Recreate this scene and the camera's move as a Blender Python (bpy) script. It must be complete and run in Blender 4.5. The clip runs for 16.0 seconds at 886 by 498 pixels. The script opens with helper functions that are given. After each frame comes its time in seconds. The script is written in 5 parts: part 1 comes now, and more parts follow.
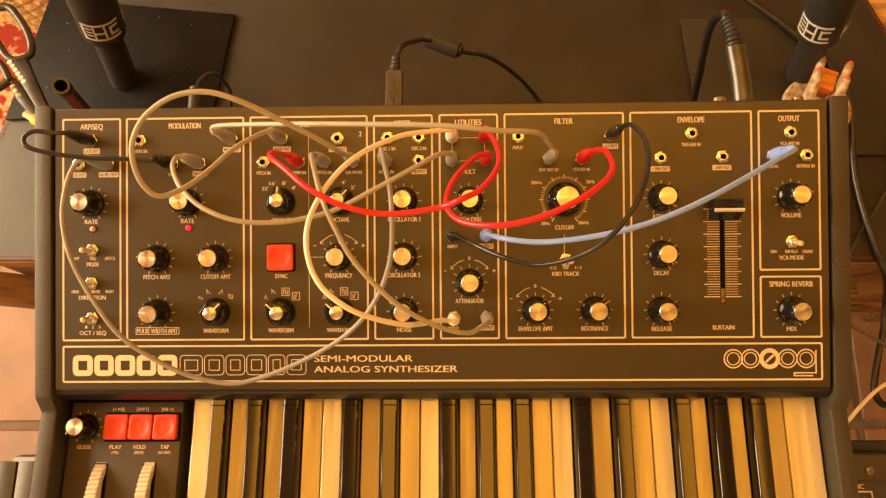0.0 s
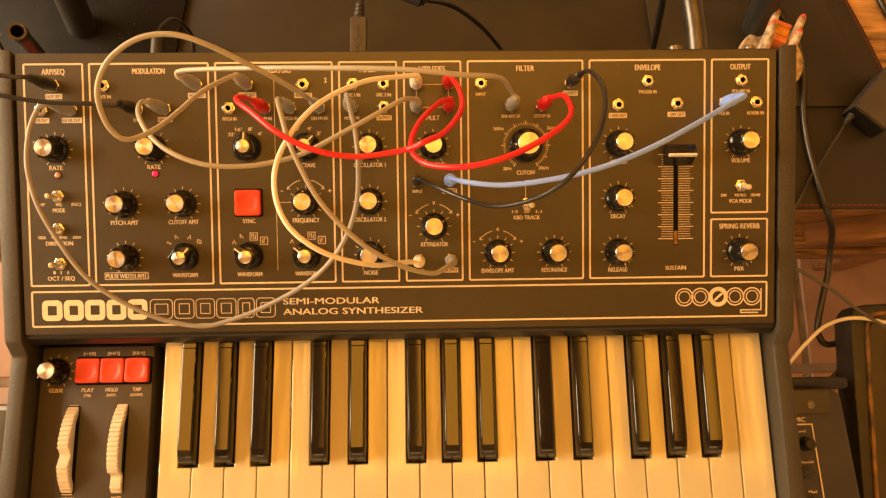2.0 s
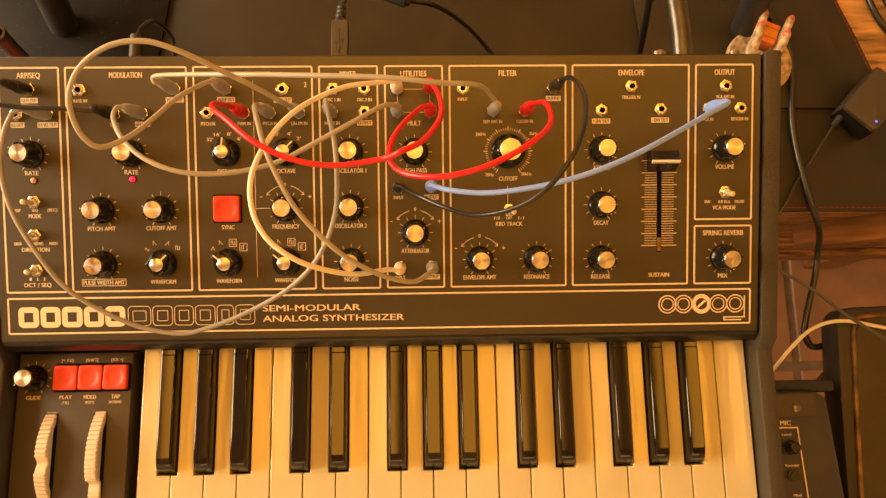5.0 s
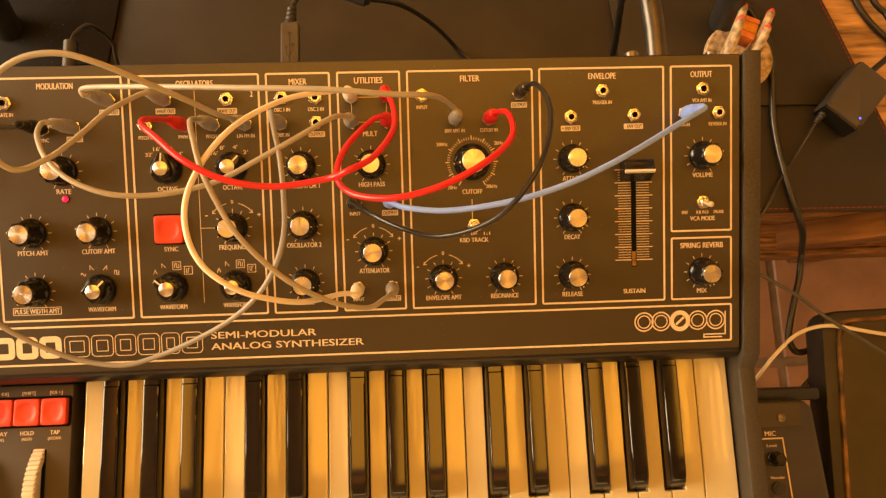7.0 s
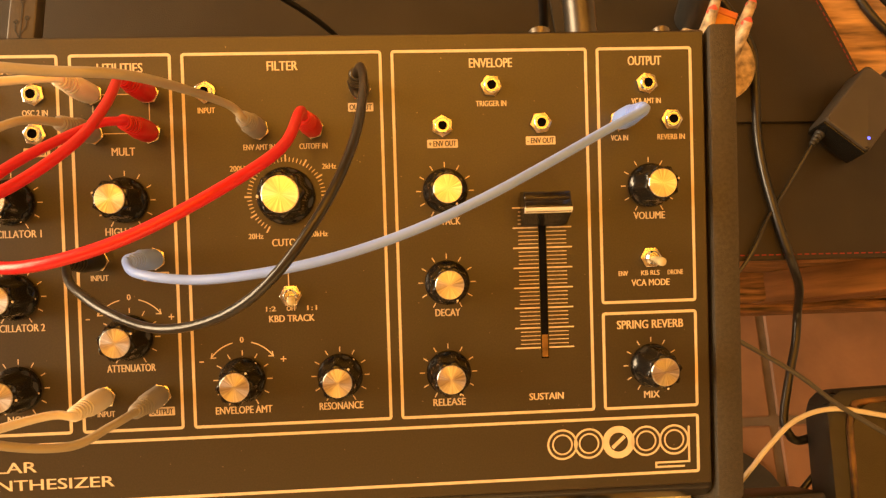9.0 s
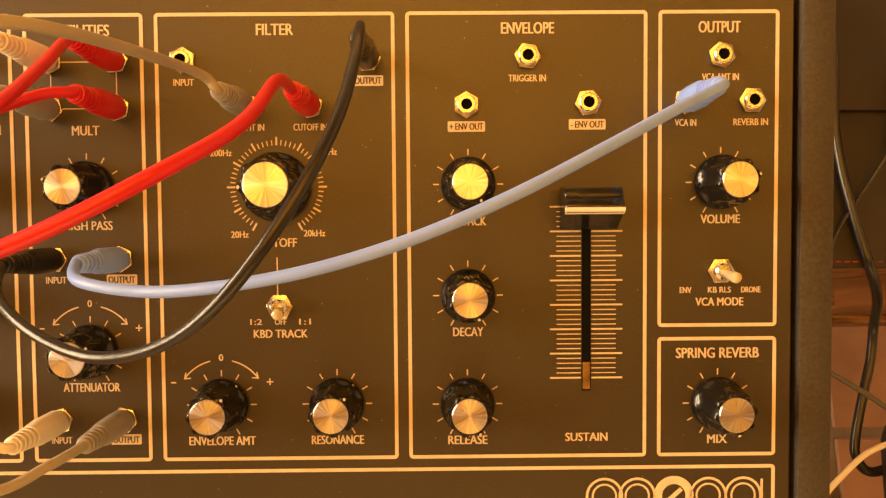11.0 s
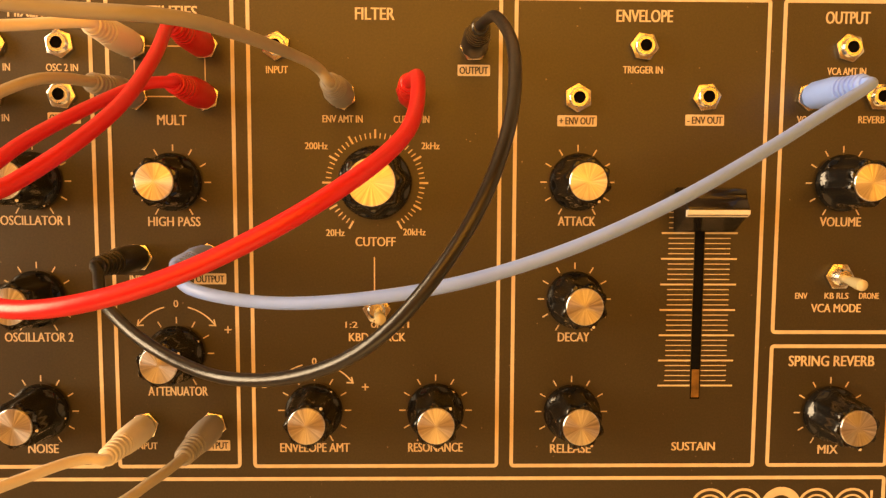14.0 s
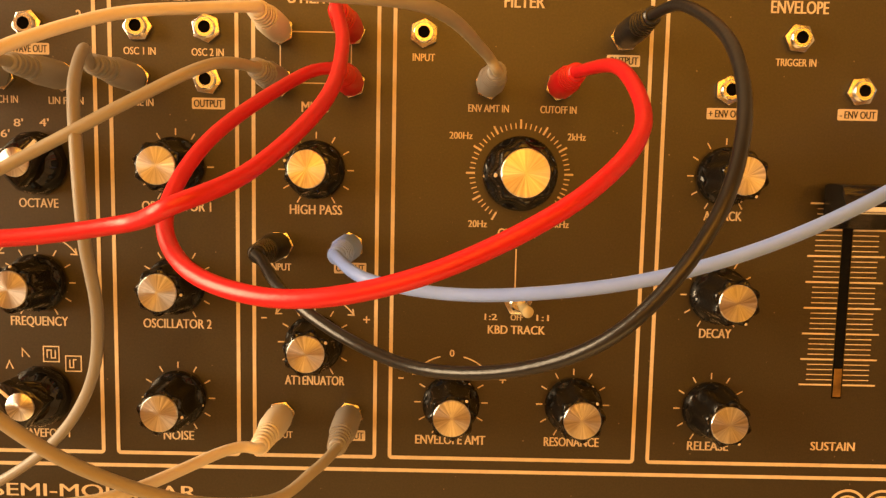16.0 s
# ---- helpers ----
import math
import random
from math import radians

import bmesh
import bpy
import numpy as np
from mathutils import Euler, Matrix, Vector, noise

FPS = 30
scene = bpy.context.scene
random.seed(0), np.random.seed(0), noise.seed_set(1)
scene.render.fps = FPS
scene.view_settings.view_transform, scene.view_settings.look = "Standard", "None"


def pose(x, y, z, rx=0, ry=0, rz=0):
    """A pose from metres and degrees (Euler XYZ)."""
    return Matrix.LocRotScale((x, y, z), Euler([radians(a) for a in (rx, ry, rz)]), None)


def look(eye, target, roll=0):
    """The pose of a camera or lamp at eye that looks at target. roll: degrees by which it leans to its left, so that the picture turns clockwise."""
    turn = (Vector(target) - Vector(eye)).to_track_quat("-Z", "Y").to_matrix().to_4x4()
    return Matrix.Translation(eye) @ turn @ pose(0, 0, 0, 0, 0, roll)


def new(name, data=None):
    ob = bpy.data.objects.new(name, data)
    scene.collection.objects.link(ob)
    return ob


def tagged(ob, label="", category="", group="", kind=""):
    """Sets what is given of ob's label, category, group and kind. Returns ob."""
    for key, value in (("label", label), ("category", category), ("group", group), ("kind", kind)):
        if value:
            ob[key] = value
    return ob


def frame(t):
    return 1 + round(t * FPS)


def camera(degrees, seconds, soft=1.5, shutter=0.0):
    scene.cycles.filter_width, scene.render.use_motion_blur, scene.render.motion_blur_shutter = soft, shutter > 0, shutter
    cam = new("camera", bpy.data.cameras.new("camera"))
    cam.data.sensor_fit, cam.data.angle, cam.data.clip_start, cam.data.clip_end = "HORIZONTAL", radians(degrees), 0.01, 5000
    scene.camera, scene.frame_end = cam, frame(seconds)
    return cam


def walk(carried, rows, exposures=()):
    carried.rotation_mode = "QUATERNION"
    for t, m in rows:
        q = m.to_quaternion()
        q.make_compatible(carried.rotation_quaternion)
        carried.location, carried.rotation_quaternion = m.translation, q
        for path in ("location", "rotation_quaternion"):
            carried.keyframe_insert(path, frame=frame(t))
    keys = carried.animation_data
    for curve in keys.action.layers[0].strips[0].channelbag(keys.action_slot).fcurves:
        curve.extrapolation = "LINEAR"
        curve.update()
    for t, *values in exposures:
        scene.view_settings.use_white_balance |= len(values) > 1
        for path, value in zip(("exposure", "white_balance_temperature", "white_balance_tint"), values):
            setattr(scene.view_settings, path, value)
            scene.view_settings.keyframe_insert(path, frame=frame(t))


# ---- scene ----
# the control panel of the instrument: its middle lies 0.11 m over the desk and it leans back by 14 degrees
PANEL = pose(0, 0, 0.110, 14.0, 0, 0)
cam = camera(63.2, 16.0, soft=1.35)
# seconds, place over the panel, turn
PATH = [
    (0, 0.0168, -0.0124, 0.5140, 0.72, 1.40, -0.44),
    (0.5, 0.0201, -0.0140, 0.5146, -0.36, 0.64, -0.49),
    (1, 0.0176, -0.0179, 0.5190, -1.72, -0.21, -0.62),
    (1.5, 0.0181, -0.0204, 0.5260, -2.22, -0.85, -0.69),
    (2, 0.0171, -0.0226, 0.5294, -2.58, -1.36, -0.70),
    (2.5, 0.0155, -0.0262, 0.5299, -2.58, -1.60, -0.66),
    (3, 0.0178, -0.0225, 0.5317, -2.62, -1.67, -0.64),
    (3.5, 0.0200, -0.0181, 0.5310, -2.65, -1.67, -0.56),
    (6, 0.0301, -0.0107, 0.5187, -3.48, -1.90, -0.76),
    (6.5, 0.0296, -0.0069, 0.5123, -3.59, -2.31, -1.04),
    (7, 0.0465, 0.0035, 0.4891, -3.81, -2.85, -1.54),
    (7.5, 0.0665, 0.0140, 0.4567, -3.60, -3.43, -1.97),
    (8, 0.0995, 0.0144, 0.4087, -2.98, -3.71, -2.24),
    (8.5, 0.1198, 0.0147, 0.3580, -1.98, -4.06, -2.06),
    (9, 0.1383, 0.0114, 0.3146, -1.27, -3.60, -1.67),
    (9.2, 0.1438, 0.0117, 0.2974, -1.50, -3.05, -1.64),
    (11.3, 0.1486, 0.0159, 0.2584, -2.22, -0.34, -0.28),
    (11.5, 0.1443, 0.0145, 0.2579, -2.17, -0.51, -0.18),
    (12, 0.1362, 0.0179, 0.2534, -3.02, -0.68, 0.03),
    (12.5, 0.1327, 0.0204, 0.2498, -3.74, -0.91, 0.04),
    (13, 0.1309, 0.0230, 0.2472, -4.22, -1.18, 0.05),
    (13.5, 0.1254, 0.0238, 0.2472, -4.37, -1.16, 0.13),
    (14, 0.1096, 0.0260, 0.2448, -4.60, -1.00, 0.25),
    (14.5, 0.0985, 0.0259, 0.2447, -4.90, -0.65, 0.46),
    (15, 0.0855, 0.0245, 0.2426, -5.00, -0.45, 0.72),
    (15.5, 0.0757, 0.0254, 0.2427, -5.40, -0.19, 1.00),
    (16, 0.0651, 0.0256, 0.2414, -5.35, -0.10, 1.16),
]
walk(cam, [(t, PANEL @ pose(x, y, z, rx, ry, rz)) for t, x, y, z, rx, ry, rz in PATH], exposures=((0.0, 0.05), (3.5, 0.0), (7.0, -0.02), (9.0, 0.24), (12.0, 0.18), (13.5, 0.1), (15.5, -0.08), (16.0, -0.1)))

# ---- light ----
world = bpy.data.worlds.new("world")
scene.world = world
world.use_nodes = True
nt = world.node_tree
sky = nt.nodes.new("ShaderNodeTexSky")
sky.sky_type = 'NISHITA'
sky.sun_disc = False
sky.sun_elevation, sky.sun_rotation = radians(32), radians(-70)
nt.links.new(sky.outputs[0], nt.nodes["Background"].inputs[0])
nt.nodes["Background"].inputs[1].default_value = 0.05


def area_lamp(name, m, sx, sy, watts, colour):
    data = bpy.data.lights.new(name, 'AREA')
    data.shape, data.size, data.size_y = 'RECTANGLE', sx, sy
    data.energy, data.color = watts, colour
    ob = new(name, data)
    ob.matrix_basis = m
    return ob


# daylight through the west window; warm lamps added out of view, south and overhead
area_lamp("window_daylight", look((-1.88, 0.25, 0.75), (0, 0, 0.55)), 1.5, 1.2, 118, (1.0, 0.71, 0.40))
# added warm fill from the south; the opening behind it is unseen too
area_lamp("sunlit_window_light", look((0.15, -1.72, 0.95), (0.1, 0, 0.95)), 1.6, 0.9, 14, (1.0, 0.52, 0.12))
# added lamp, standing for the unseen source mirrored in panel and keys
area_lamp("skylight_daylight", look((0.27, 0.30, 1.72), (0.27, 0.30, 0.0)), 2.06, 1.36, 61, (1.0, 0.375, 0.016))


# ---- materials ----
def mat(name, colour, rough=0.5, metal=0.0, vary=0.12, scale=60.0, bump=0.0, bump_scale=900.0, spec=0.5, coat=0.0, random_ob=0.0, stretch=(1, 1, 1), rough_vary=0.0):
    m = bpy.data.materials.new(name)
    m.use_nodes = True
    n, l = m.node_tree.nodes, m.node_tree.links
    b = n["Principled BSDF"]
    b.inputs["Roughness"].default_value = rough
    b.inputs["Metallic"].default_value = metal
    b.inputs["Specular IOR Level"].default_value = spec
    b.inputs["Coat Weight"].default_value = coat
    b.inputs["Coat Roughness"].default_value = 0.05
    co = n.new("ShaderNodeTexCoord")
    mp = n.new("ShaderNodeMapping")
    mp.inputs["Scale"].default_value = stretch
    l.new(co.outputs["Object"], mp.inputs["Vector"])
    tx = n.new("ShaderNodeTexNoise")
    tx.inputs["Scale"].default_value, tx.inputs["Detail"].default_value = scale, 6
    l.new(mp.outputs[0], tx.inputs["Vector"])
    rp = n.new("ShaderNodeValToRGB")
    lo = [max(0, c * (1 - vary)) for c in colour]
    hi = [min(1, c * (1 + vary)) for c in colour]
    rp.color_ramp.elements[0].color, rp.color_ramp.elements[1].color = (*lo, 1), (*hi, 1)
    rp.color_ramp.elements[0].position, rp.color_ramp.elements[1].position = 0.3, 0.7
    l.new(tx.outputs["Fac"], rp.inputs["Fac"])
    out = rp.outputs["Color"]
    if random_ob:
        oi = n.new("ShaderNodeObjectInfo")
        hs = n.new("ShaderNodeHueSaturation")
        mr = n.new("ShaderNodeMapRange")
        mr.inputs["To Min"].default_value, mr.inputs["To Max"].default_value = 1 - random_ob, 1 + random_ob
        l.new(oi.outputs["Random"], mr.inputs["Value"])
        l.new(mr.outputs[0], hs.inputs["Value"])
        l.new(out, hs.inputs["Color"])
        out = hs.outputs["Color"]
    l.new(out, b.inputs["Base Color"])
    if rough_vary:
        r2 = n.new("ShaderNodeMapRange")
        r2.inputs["To Min"].default_value, r2.inputs["To Max"].default_value = rough - rough_vary, rough + rough_vary
        t2 = n.new("ShaderNodeTexNoise")
        t2.inputs["Scale"].default_value, t2.inputs["Detail"].default_value = scale * 0.4, 8
        l.new(mp.outputs[0], t2.inputs["Vector"])
        l.new(t2.outputs["Fac"], r2.inputs["Value"])
        l.new(r2.outputs[0], b.inputs["Roughness"])
    if bump:
        t3 = n.new("ShaderNodeTexNoise")
        t3.inputs["Scale"].default_value, t3.inputs["Detail"].default_value = bump_scale, 3
        l.new(mp.outputs[0], t3.inputs["Vector"])
        bp = n.new("ShaderNodeBump")
        bp.inputs["Strength"].default_value, bp.inputs["Distance"].default_value = bump, 0.001
        l.new(t3.outputs["Fac"], bp.inputs["Height"])
        l.new(bp.outputs[0], b.inputs["Normal"])
    return m


def brushed(name, colour, rough=0.3):
    """Spun metal: anisotropic round the axis, with fine highlight rays painted into its tone."""
    m = mat(name, colour, rough, 1.0, 0.06, 300)
    n, l = m.node_tree.nodes, m.node_tree.links
    b = n["Principled BSDF"]
    b.inputs["Anisotropic"].default_value = 0.85
    b.inputs["Anisotropic Rotation"].default_value = 0.25
    tg = n.new("ShaderNodeTangent")
    tg.direction_type, tg.axis = 'RADIAL', 'Z'
    l.new(tg.outputs[0], b.inputs["Tangent"])
    co, sp, at = n.new("ShaderNodeTexCoord"), n.new("ShaderNodeSeparateXYZ"), n.new("ShaderNodeMath")
    at.operation = 'ARCTAN2'
    l.new(co.outputs["Object"], sp.inputs[0])
    l.new(sp.outputs["Y"], at.inputs[0])
    l.new(sp.outputs["X"], at.inputs[1])
    ray = n.new("ShaderNodeTexNoise")
    ray.noise_dimensions = '1D'
    ray.inputs["Scale"].default_value, ray.inputs["Detail"].default_value = 5.0, 5
    l.new(at.outputs[0], ray.inputs["W"])
    old = b.inputs["Base Color"].links[0].from_socket
    mr = n.new("ShaderNodeMapRange")
    mr.inputs["From Min"].default_value, mr.inputs["From Max"].default_value = 0.3, 0.7
    mr.inputs["To Min"].default_value, mr.inputs["To Max"].default_value = 0.72, 1.12
    hs = n.new("ShaderNodeHueSaturation")
    l.new(ray.outputs["Fac"], mr.inputs["Value"])
    l.new(mr.outputs[0], hs.inputs["Value"])
    l.new(old, hs.inputs["Color"])
    l.new(hs.outputs["Color"], b.inputs["Base Color"])
    return m


M_PANEL = mat("panel_paint", (0.033, 0.0255, 0.012), 0.36, 0, 0.22, 1400, 0.10, 2200, spec=0.68, rough_vary=0.05)


def specks(m, scale, size, colour):
    """Dust and small chips over a painted surface."""
    n, l = m.node_tree.nodes, m.node_tree.links
    b = n["Principled BSDF"]
    old = b.inputs["Base Color"].links[0].from_socket
    co = n.new("ShaderNodeTexCoord")
    vo = n.new("ShaderNodeTexVoronoi")
    vo.inputs["Scale"].default_value = scale
    l.new(co.outputs["Object"], vo.inputs["Vector"])
    big = n.new("ShaderNodeTexNoise")
    big.inputs["Scale"].default_value = scale * 0.35
    l.new(co.outputs["Object"], big.inputs["Vector"])
    mu = n.new("ShaderNodeMath")
    mu.operation = 'MULTIPLY'
    mu.inputs[1].default_value = size
    l.new(big.outputs["Fac"], mu.inputs[0])
    lt = n.new("ShaderNodeMath")
    lt.operation = 'LESS_THAN'
    l.new(vo.outputs["Distance"], lt.inputs[0])
    l.new(mu.outputs[0], lt.inputs[1])
    mx = n.new("ShaderNodeMix")
    mx.data_type = 'RGBA'
    mx.inputs[7].default_value = (*colour, 1)
    l.new(lt.outputs[0], mx.inputs[0])
    l.new(old, mx.inputs[6])
    l.new(mx.outputs[2], b.inputs["Base Color"])


specks(M_PANEL, 170, 0.075, (0.17, 0.14, 0.09))
specks(M_PANEL, 420, 0.10, (0.075, 0.058, 0.03))
M_CASE = mat("textured_plastic", (0.036, 0.030, 0.021), 0.5, 0, 0.30, 700, 0.35, 1700)
M_HOUSING = mat("gloss_black_housing", (0.014, 0.012, 0.010), 0.28, 0, 0.2, 40, 0.06, 900)
M_LOWER = mat("satin_plastic", (0.046, 0.039, 0.032), 0.48, 0, 0.12, 40, 0.15, 1500)
M_INK = mat("cream_ink", (0.66, 0.56, 0.40), 0.6, 0, 0.08, 200)
M_INKDARK = mat("dark_ink", (0.035, 0.03, 0.025), 0.5, 0, 0.1, 200)
M_KNOB = mat("black_phenolic", (0.007, 0.007, 0.007), 0.07, 0, 0.2, 80, spec=0.5)
M_GLOSSY = mat("glossy_black_plastic", (0.012, 0.011, 0.010), 0.14, 0, 0.2, 80, 0.05, 400)
M_BRASSDULL = mat("dull_brass", (0.20, 0.11, 0.025), 0.45, 0.3, 0.4, 300)
M_SATIN = mat("satin_black_plastic", (0.012, 0.012, 0.012), 0.38, 0, 0.2, 80)
M_CAP = brushed("brushed_aluminium", (0.80, 0.80, 0.82), 0.28)
M_NICKEL = mat("nickel", (0.68, 0.68, 0.68), 0.22, 1.0, 0.1, 200)
M_BRASS = mat("brass", (0.80, 0.62, 0.30), 0.25, 1.0, 0.1, 200)
# near-black colour stands for the shade inside sockets, slots and recesses
M_HOLEDARK = mat("jack_hole", (0.004, 0.004, 0.004), 0.9, 0, 0.2, 100, spec=0.1)
M_IVORY = mat("ivory_plastic", (0.53, 0.485, 0.31), 0.07, 0, 0.04, 30, 0.5, 55, spec=0.6, coat=0.5, stretch=(1, 0.08, 1), random_ob=0.03)
M_WHEEL = mat("wheel_plastic", (0.60, 0.55, 0.45), 0.42, 0, 0.06, 60, 0.1, 600)
M_EBONY = mat("ebony_plastic", (0.008, 0.007, 0.006), 0.05, 0, 0.2, 60, 0.06, 28, spec=0.55, stretch=(1, 0.2, 1))
M_RED = mat("red_rubber", (0.62, 0.045, 0.014), 0.45, 0, 0.08, 40, 0.05, 600)
M_REDCORD = mat("red_cord", (0.56, 0.007, 0.013), 0.36, 0, 0.06, 60, 0.08, 500)
M_BLUE = mat("pale_blue_cord", (0.232, 0.380, 1.0), 0.42, 0, 0.06, 60, 0.08, 500)
M_TAN = mat("taupe_cord", (0.33, 0.305, 0.24), 0.45, 0, 0.06, 60, 0.08, 500)
M_PLUGGREY = mat("grey_plug", (0.27, 0.265, 0.26), 0.45, 0, 0.06, 60, 0.1, 500)
M_GREY = mat("grey_cord", (0.26, 0.25, 0.235), 0.45, 0, 0.06, 60, 0.08, 500)
M_CREAM = mat("cream_cord", (0.74, 0.69, 0.58), 0.42, 0, 0.06, 60, 0.08, 500)
M_BLACKCORD = mat("black_cord", (0.011, 0.011, 0.012), 0.28, 0, 0.15, 60, 0.08, 500)
M_RUBBER = mat("black_rubber", (0.018, 0.018, 0.018), 0.5, 0, 0.2, 80, 0.2, 700)
M_USB = mat("usb_plug", (0.055, 0.047, 0.038), 0.45, 0, 0.2, 80)
M_DARKGREY = mat("dark_grey_cord", (0.07, 0.07, 0.072), 0.4, 0, 0.1, 60)
M_LEATHER = mat("black_desk_pad", (0.023, 0.018, 0.011), 0.5, 0, 0.3, 14, 0.25, 900, spec=0.38, rough_vary=0.1)
M_SLATE = mat("worn_black_plate", (0.006, 0.006, 0.0075), 0.55, 0, 0.5, 22, 0.15, 300, spec=0.13, rough_vary=0.14)
specks(M_SLATE, 60, 0.10, (0.16, 0.15, 0.13))
specks(M_SLATE, 190, 0.18, (0.07, 0.07, 0.068))
M_STITCH = mat("red_thread", (0.24, 0.025, 0.018), 0.7)
M_WOOD = mat("oak", (0.42, 0.25, 0.10), 0.42, 0, 0.7, 16, 0.3, 90, stretch=(1, 8, 8), rough_vary=0.08)
M_RAILWOOD = mat("worn_rail_wood", (0.23, 0.115, 0.045), 0.5, 0, 0.9, 30, 0.5, 120, stretch=(1, 9, 9), rough_vary=0.12)
M_DARKWOOD = mat("brown_wood", (0.22, 0.105, 0.04), 0.5, 0, 0.5, 12, 0.3, 90, stretch=(1, 9, 9), rough_vary=0.1)
M_TILE = mat("terracotta", (0.235, 0.122, 0.068), 0.5, 0, 0.3, 7, 0.4, 120, random_ob=0.13, rough_vary=0.12)
M_GROUT = mat("grout", (0.16, 0.12, 0.085), 0.85, 0, 0.2, 30, 0.5, 200)
M_WALL = mat("wall_plaster", (0.72, 0.62, 0.46), 0.9, 0, 0.06, 5, 0.3, 60)
M_CEIL = mat("pine_ceiling", (0.62, 0.40, 0.13), 0.6, 0, 0.25, 6, 0.2, 60, stretch=(1, 8, 1))
M_TIP = mat("red_paint", (0.62, 0.10, 0.07), 0.4, 0, 0.2, 300)
M_AMBER = mat("amber_glaze", (0.72, 0.30, 0.03), 0.35, 0, 0.25, 80)
M_DARKRED = mat("dark_red", (0.30, 0.03, 0.02), 0.35, 0, 0.2, 60)
M_PALE = mat("pale_print", (0.55, 0.52, 0.46), 0.6, 0, 0.1, 100)
M_LEDOFF = mat("clear_lens", (0.60, 0.33, 0.26), 0.25, 0, 0.05, 100)
M_BROWNWALL = mat("brown_lacquer", (0.034, 0.027, 0.015), 0.35, 0, 0.3, 20)
M_OLIVE = mat("olive_fabric", (0.036, 0.028, 0.011), 0.5, 0, 0.2, 30, 0.4, 900)
M_PIPING = mat("worn_brown_piping", (0.15, 0.075, 0.02), 0.4, 0, 0.9, 40, 0.2, 300)
M_GUNMETAL = mat("gunmetal", (0.07, 0.065, 0.06), 0.33, 0.75, 0.25, 60)
M_TUBE = mat("blackened_steel", (0.05, 0.045, 0.04), 0.4, 0.6, 0.4, 60)
M_STEEL = mat("dark_steel", (0.20, 0.18, 0.15), 0.35, 0.9, 0.2, 60)
M_YELLOW = mat("yellow_plastic", (0.80, 0.45, 0.03), 0.4)
M_WHITE = mat("white_plastic", (0.75, 0.72, 0.65), 0.4)
M_RUG = mat("red_rug", (0.33, 0.05, 0.025), 0.95, 0, 0.75, 28, 0.8, 300)
_ramp = next(x for x in M_RUG.node_tree.nodes if x.type == 'VALTORGB').color_ramp
_ramp.elements[0].color, _ramp.elements[1].color = (0.30, 0.03, 0.015, 1), (0.62, 0.42, 0.24, 1)
_ramp.elements[0].position, _ramp.elements[1].position = 0.50, 0.58
M_WICKER = mat("wicker", (0.62, 0.42, 0.20), 0.6, 0, 0.3, 60, 0.3, 200)
M_BONE = mat("carved_bone", (0.42, 0.32, 0.20), 0.55, 0, 0.6, 160, 0.5, 400)
M_ORANGE = mat("orange_glaze", (0.70, 0.22, 0.07), 0.35, 0, 0.25, 60)


def glow(name, colour, strength):
    m = bpy.data.materials.new(name)
    m.use_nodes = True
    b = m.node_tree.nodes["Principled BSDF"]
    b.inputs["Base Color"].default_value = (*colour, 1)
    b.inputs["Emission Color"].default_value = (*colour, 1)
    b.inputs["Emission Strength"].default_value = strength
    return m


M_LEDRED = glow("lit_red_lens", (0.9, 0.01, 0.06), 1.3)
M_LEDBLUE = glow("lit_blue_lens", (0.08, 0.12, 1.0), 2.2)


# ---- mesh helpers ----
def part(name, bm, material, parent=None, label="", m=None, smooth=True):
    me = bpy.data.meshes.new(name)
    bm.to_mesh(me)
    bm.free()
    me.materials.append(material)
    if smooth:
        me.polygons.foreach_set("use_smooth", [True] * len(me.polygons))
        me.set_sharp_from_angle(angle=radians(38))
    ob = new(name, me)
    if parent is not None:
        ob.parent = parent
    if m is not None:
        ob.matrix_basis = m
    if label:
        ob["label"] = label
    return ob


def flat_tops(ob):
    """Level faces of a moulded key stay flat, with no shading run over from the rounded edges."""
    for q in ob.data.polygons:
        if q.normal.z > 0.98:
            q.use_smooth = False
    return ob


def again(ob, m, parent=None, label=""):
    """One more object on the same mesh."""
    o = new(ob.name.split(".")[0], ob.data)
    o.parent = parent if parent is not None else ob.parent
    o.matrix_basis = m
    if label:
        o["label"] = label
    return o


def thing(name, label, category, group="", kind=""):
    return tagged(new(name), label, category, group, kind)


def box(x0, x1, y0, y1, z0, z1, bevel=0.0, seg=2):
    bm = bmesh.new()
    bmesh.ops.create_cube(bm, size=1)
    for v in bm.verts:
        v.co = Vector((x0 + (v.co.x + 0.5) * (x1 - x0), y0 + (v.co.y + 0.5) * (y1 - y0), z0 + (v.co.z + 0.5) * (z1 - z0)))
    if bevel:
        bmesh.ops.bevel(bm, geom=bm.edges[:], offset=bevel, segments=seg, affect='EDGES', profile=0.5)
    return bm


def join(*bms):
    out = bms[0]
    for b in bms[1:]:
        me = bpy.data.meshes.new("tmp")
        b.to_mesh(me)
        b.free()
        out.from_mesh(me)
        bpy.data.meshes.remove(me)
    return out


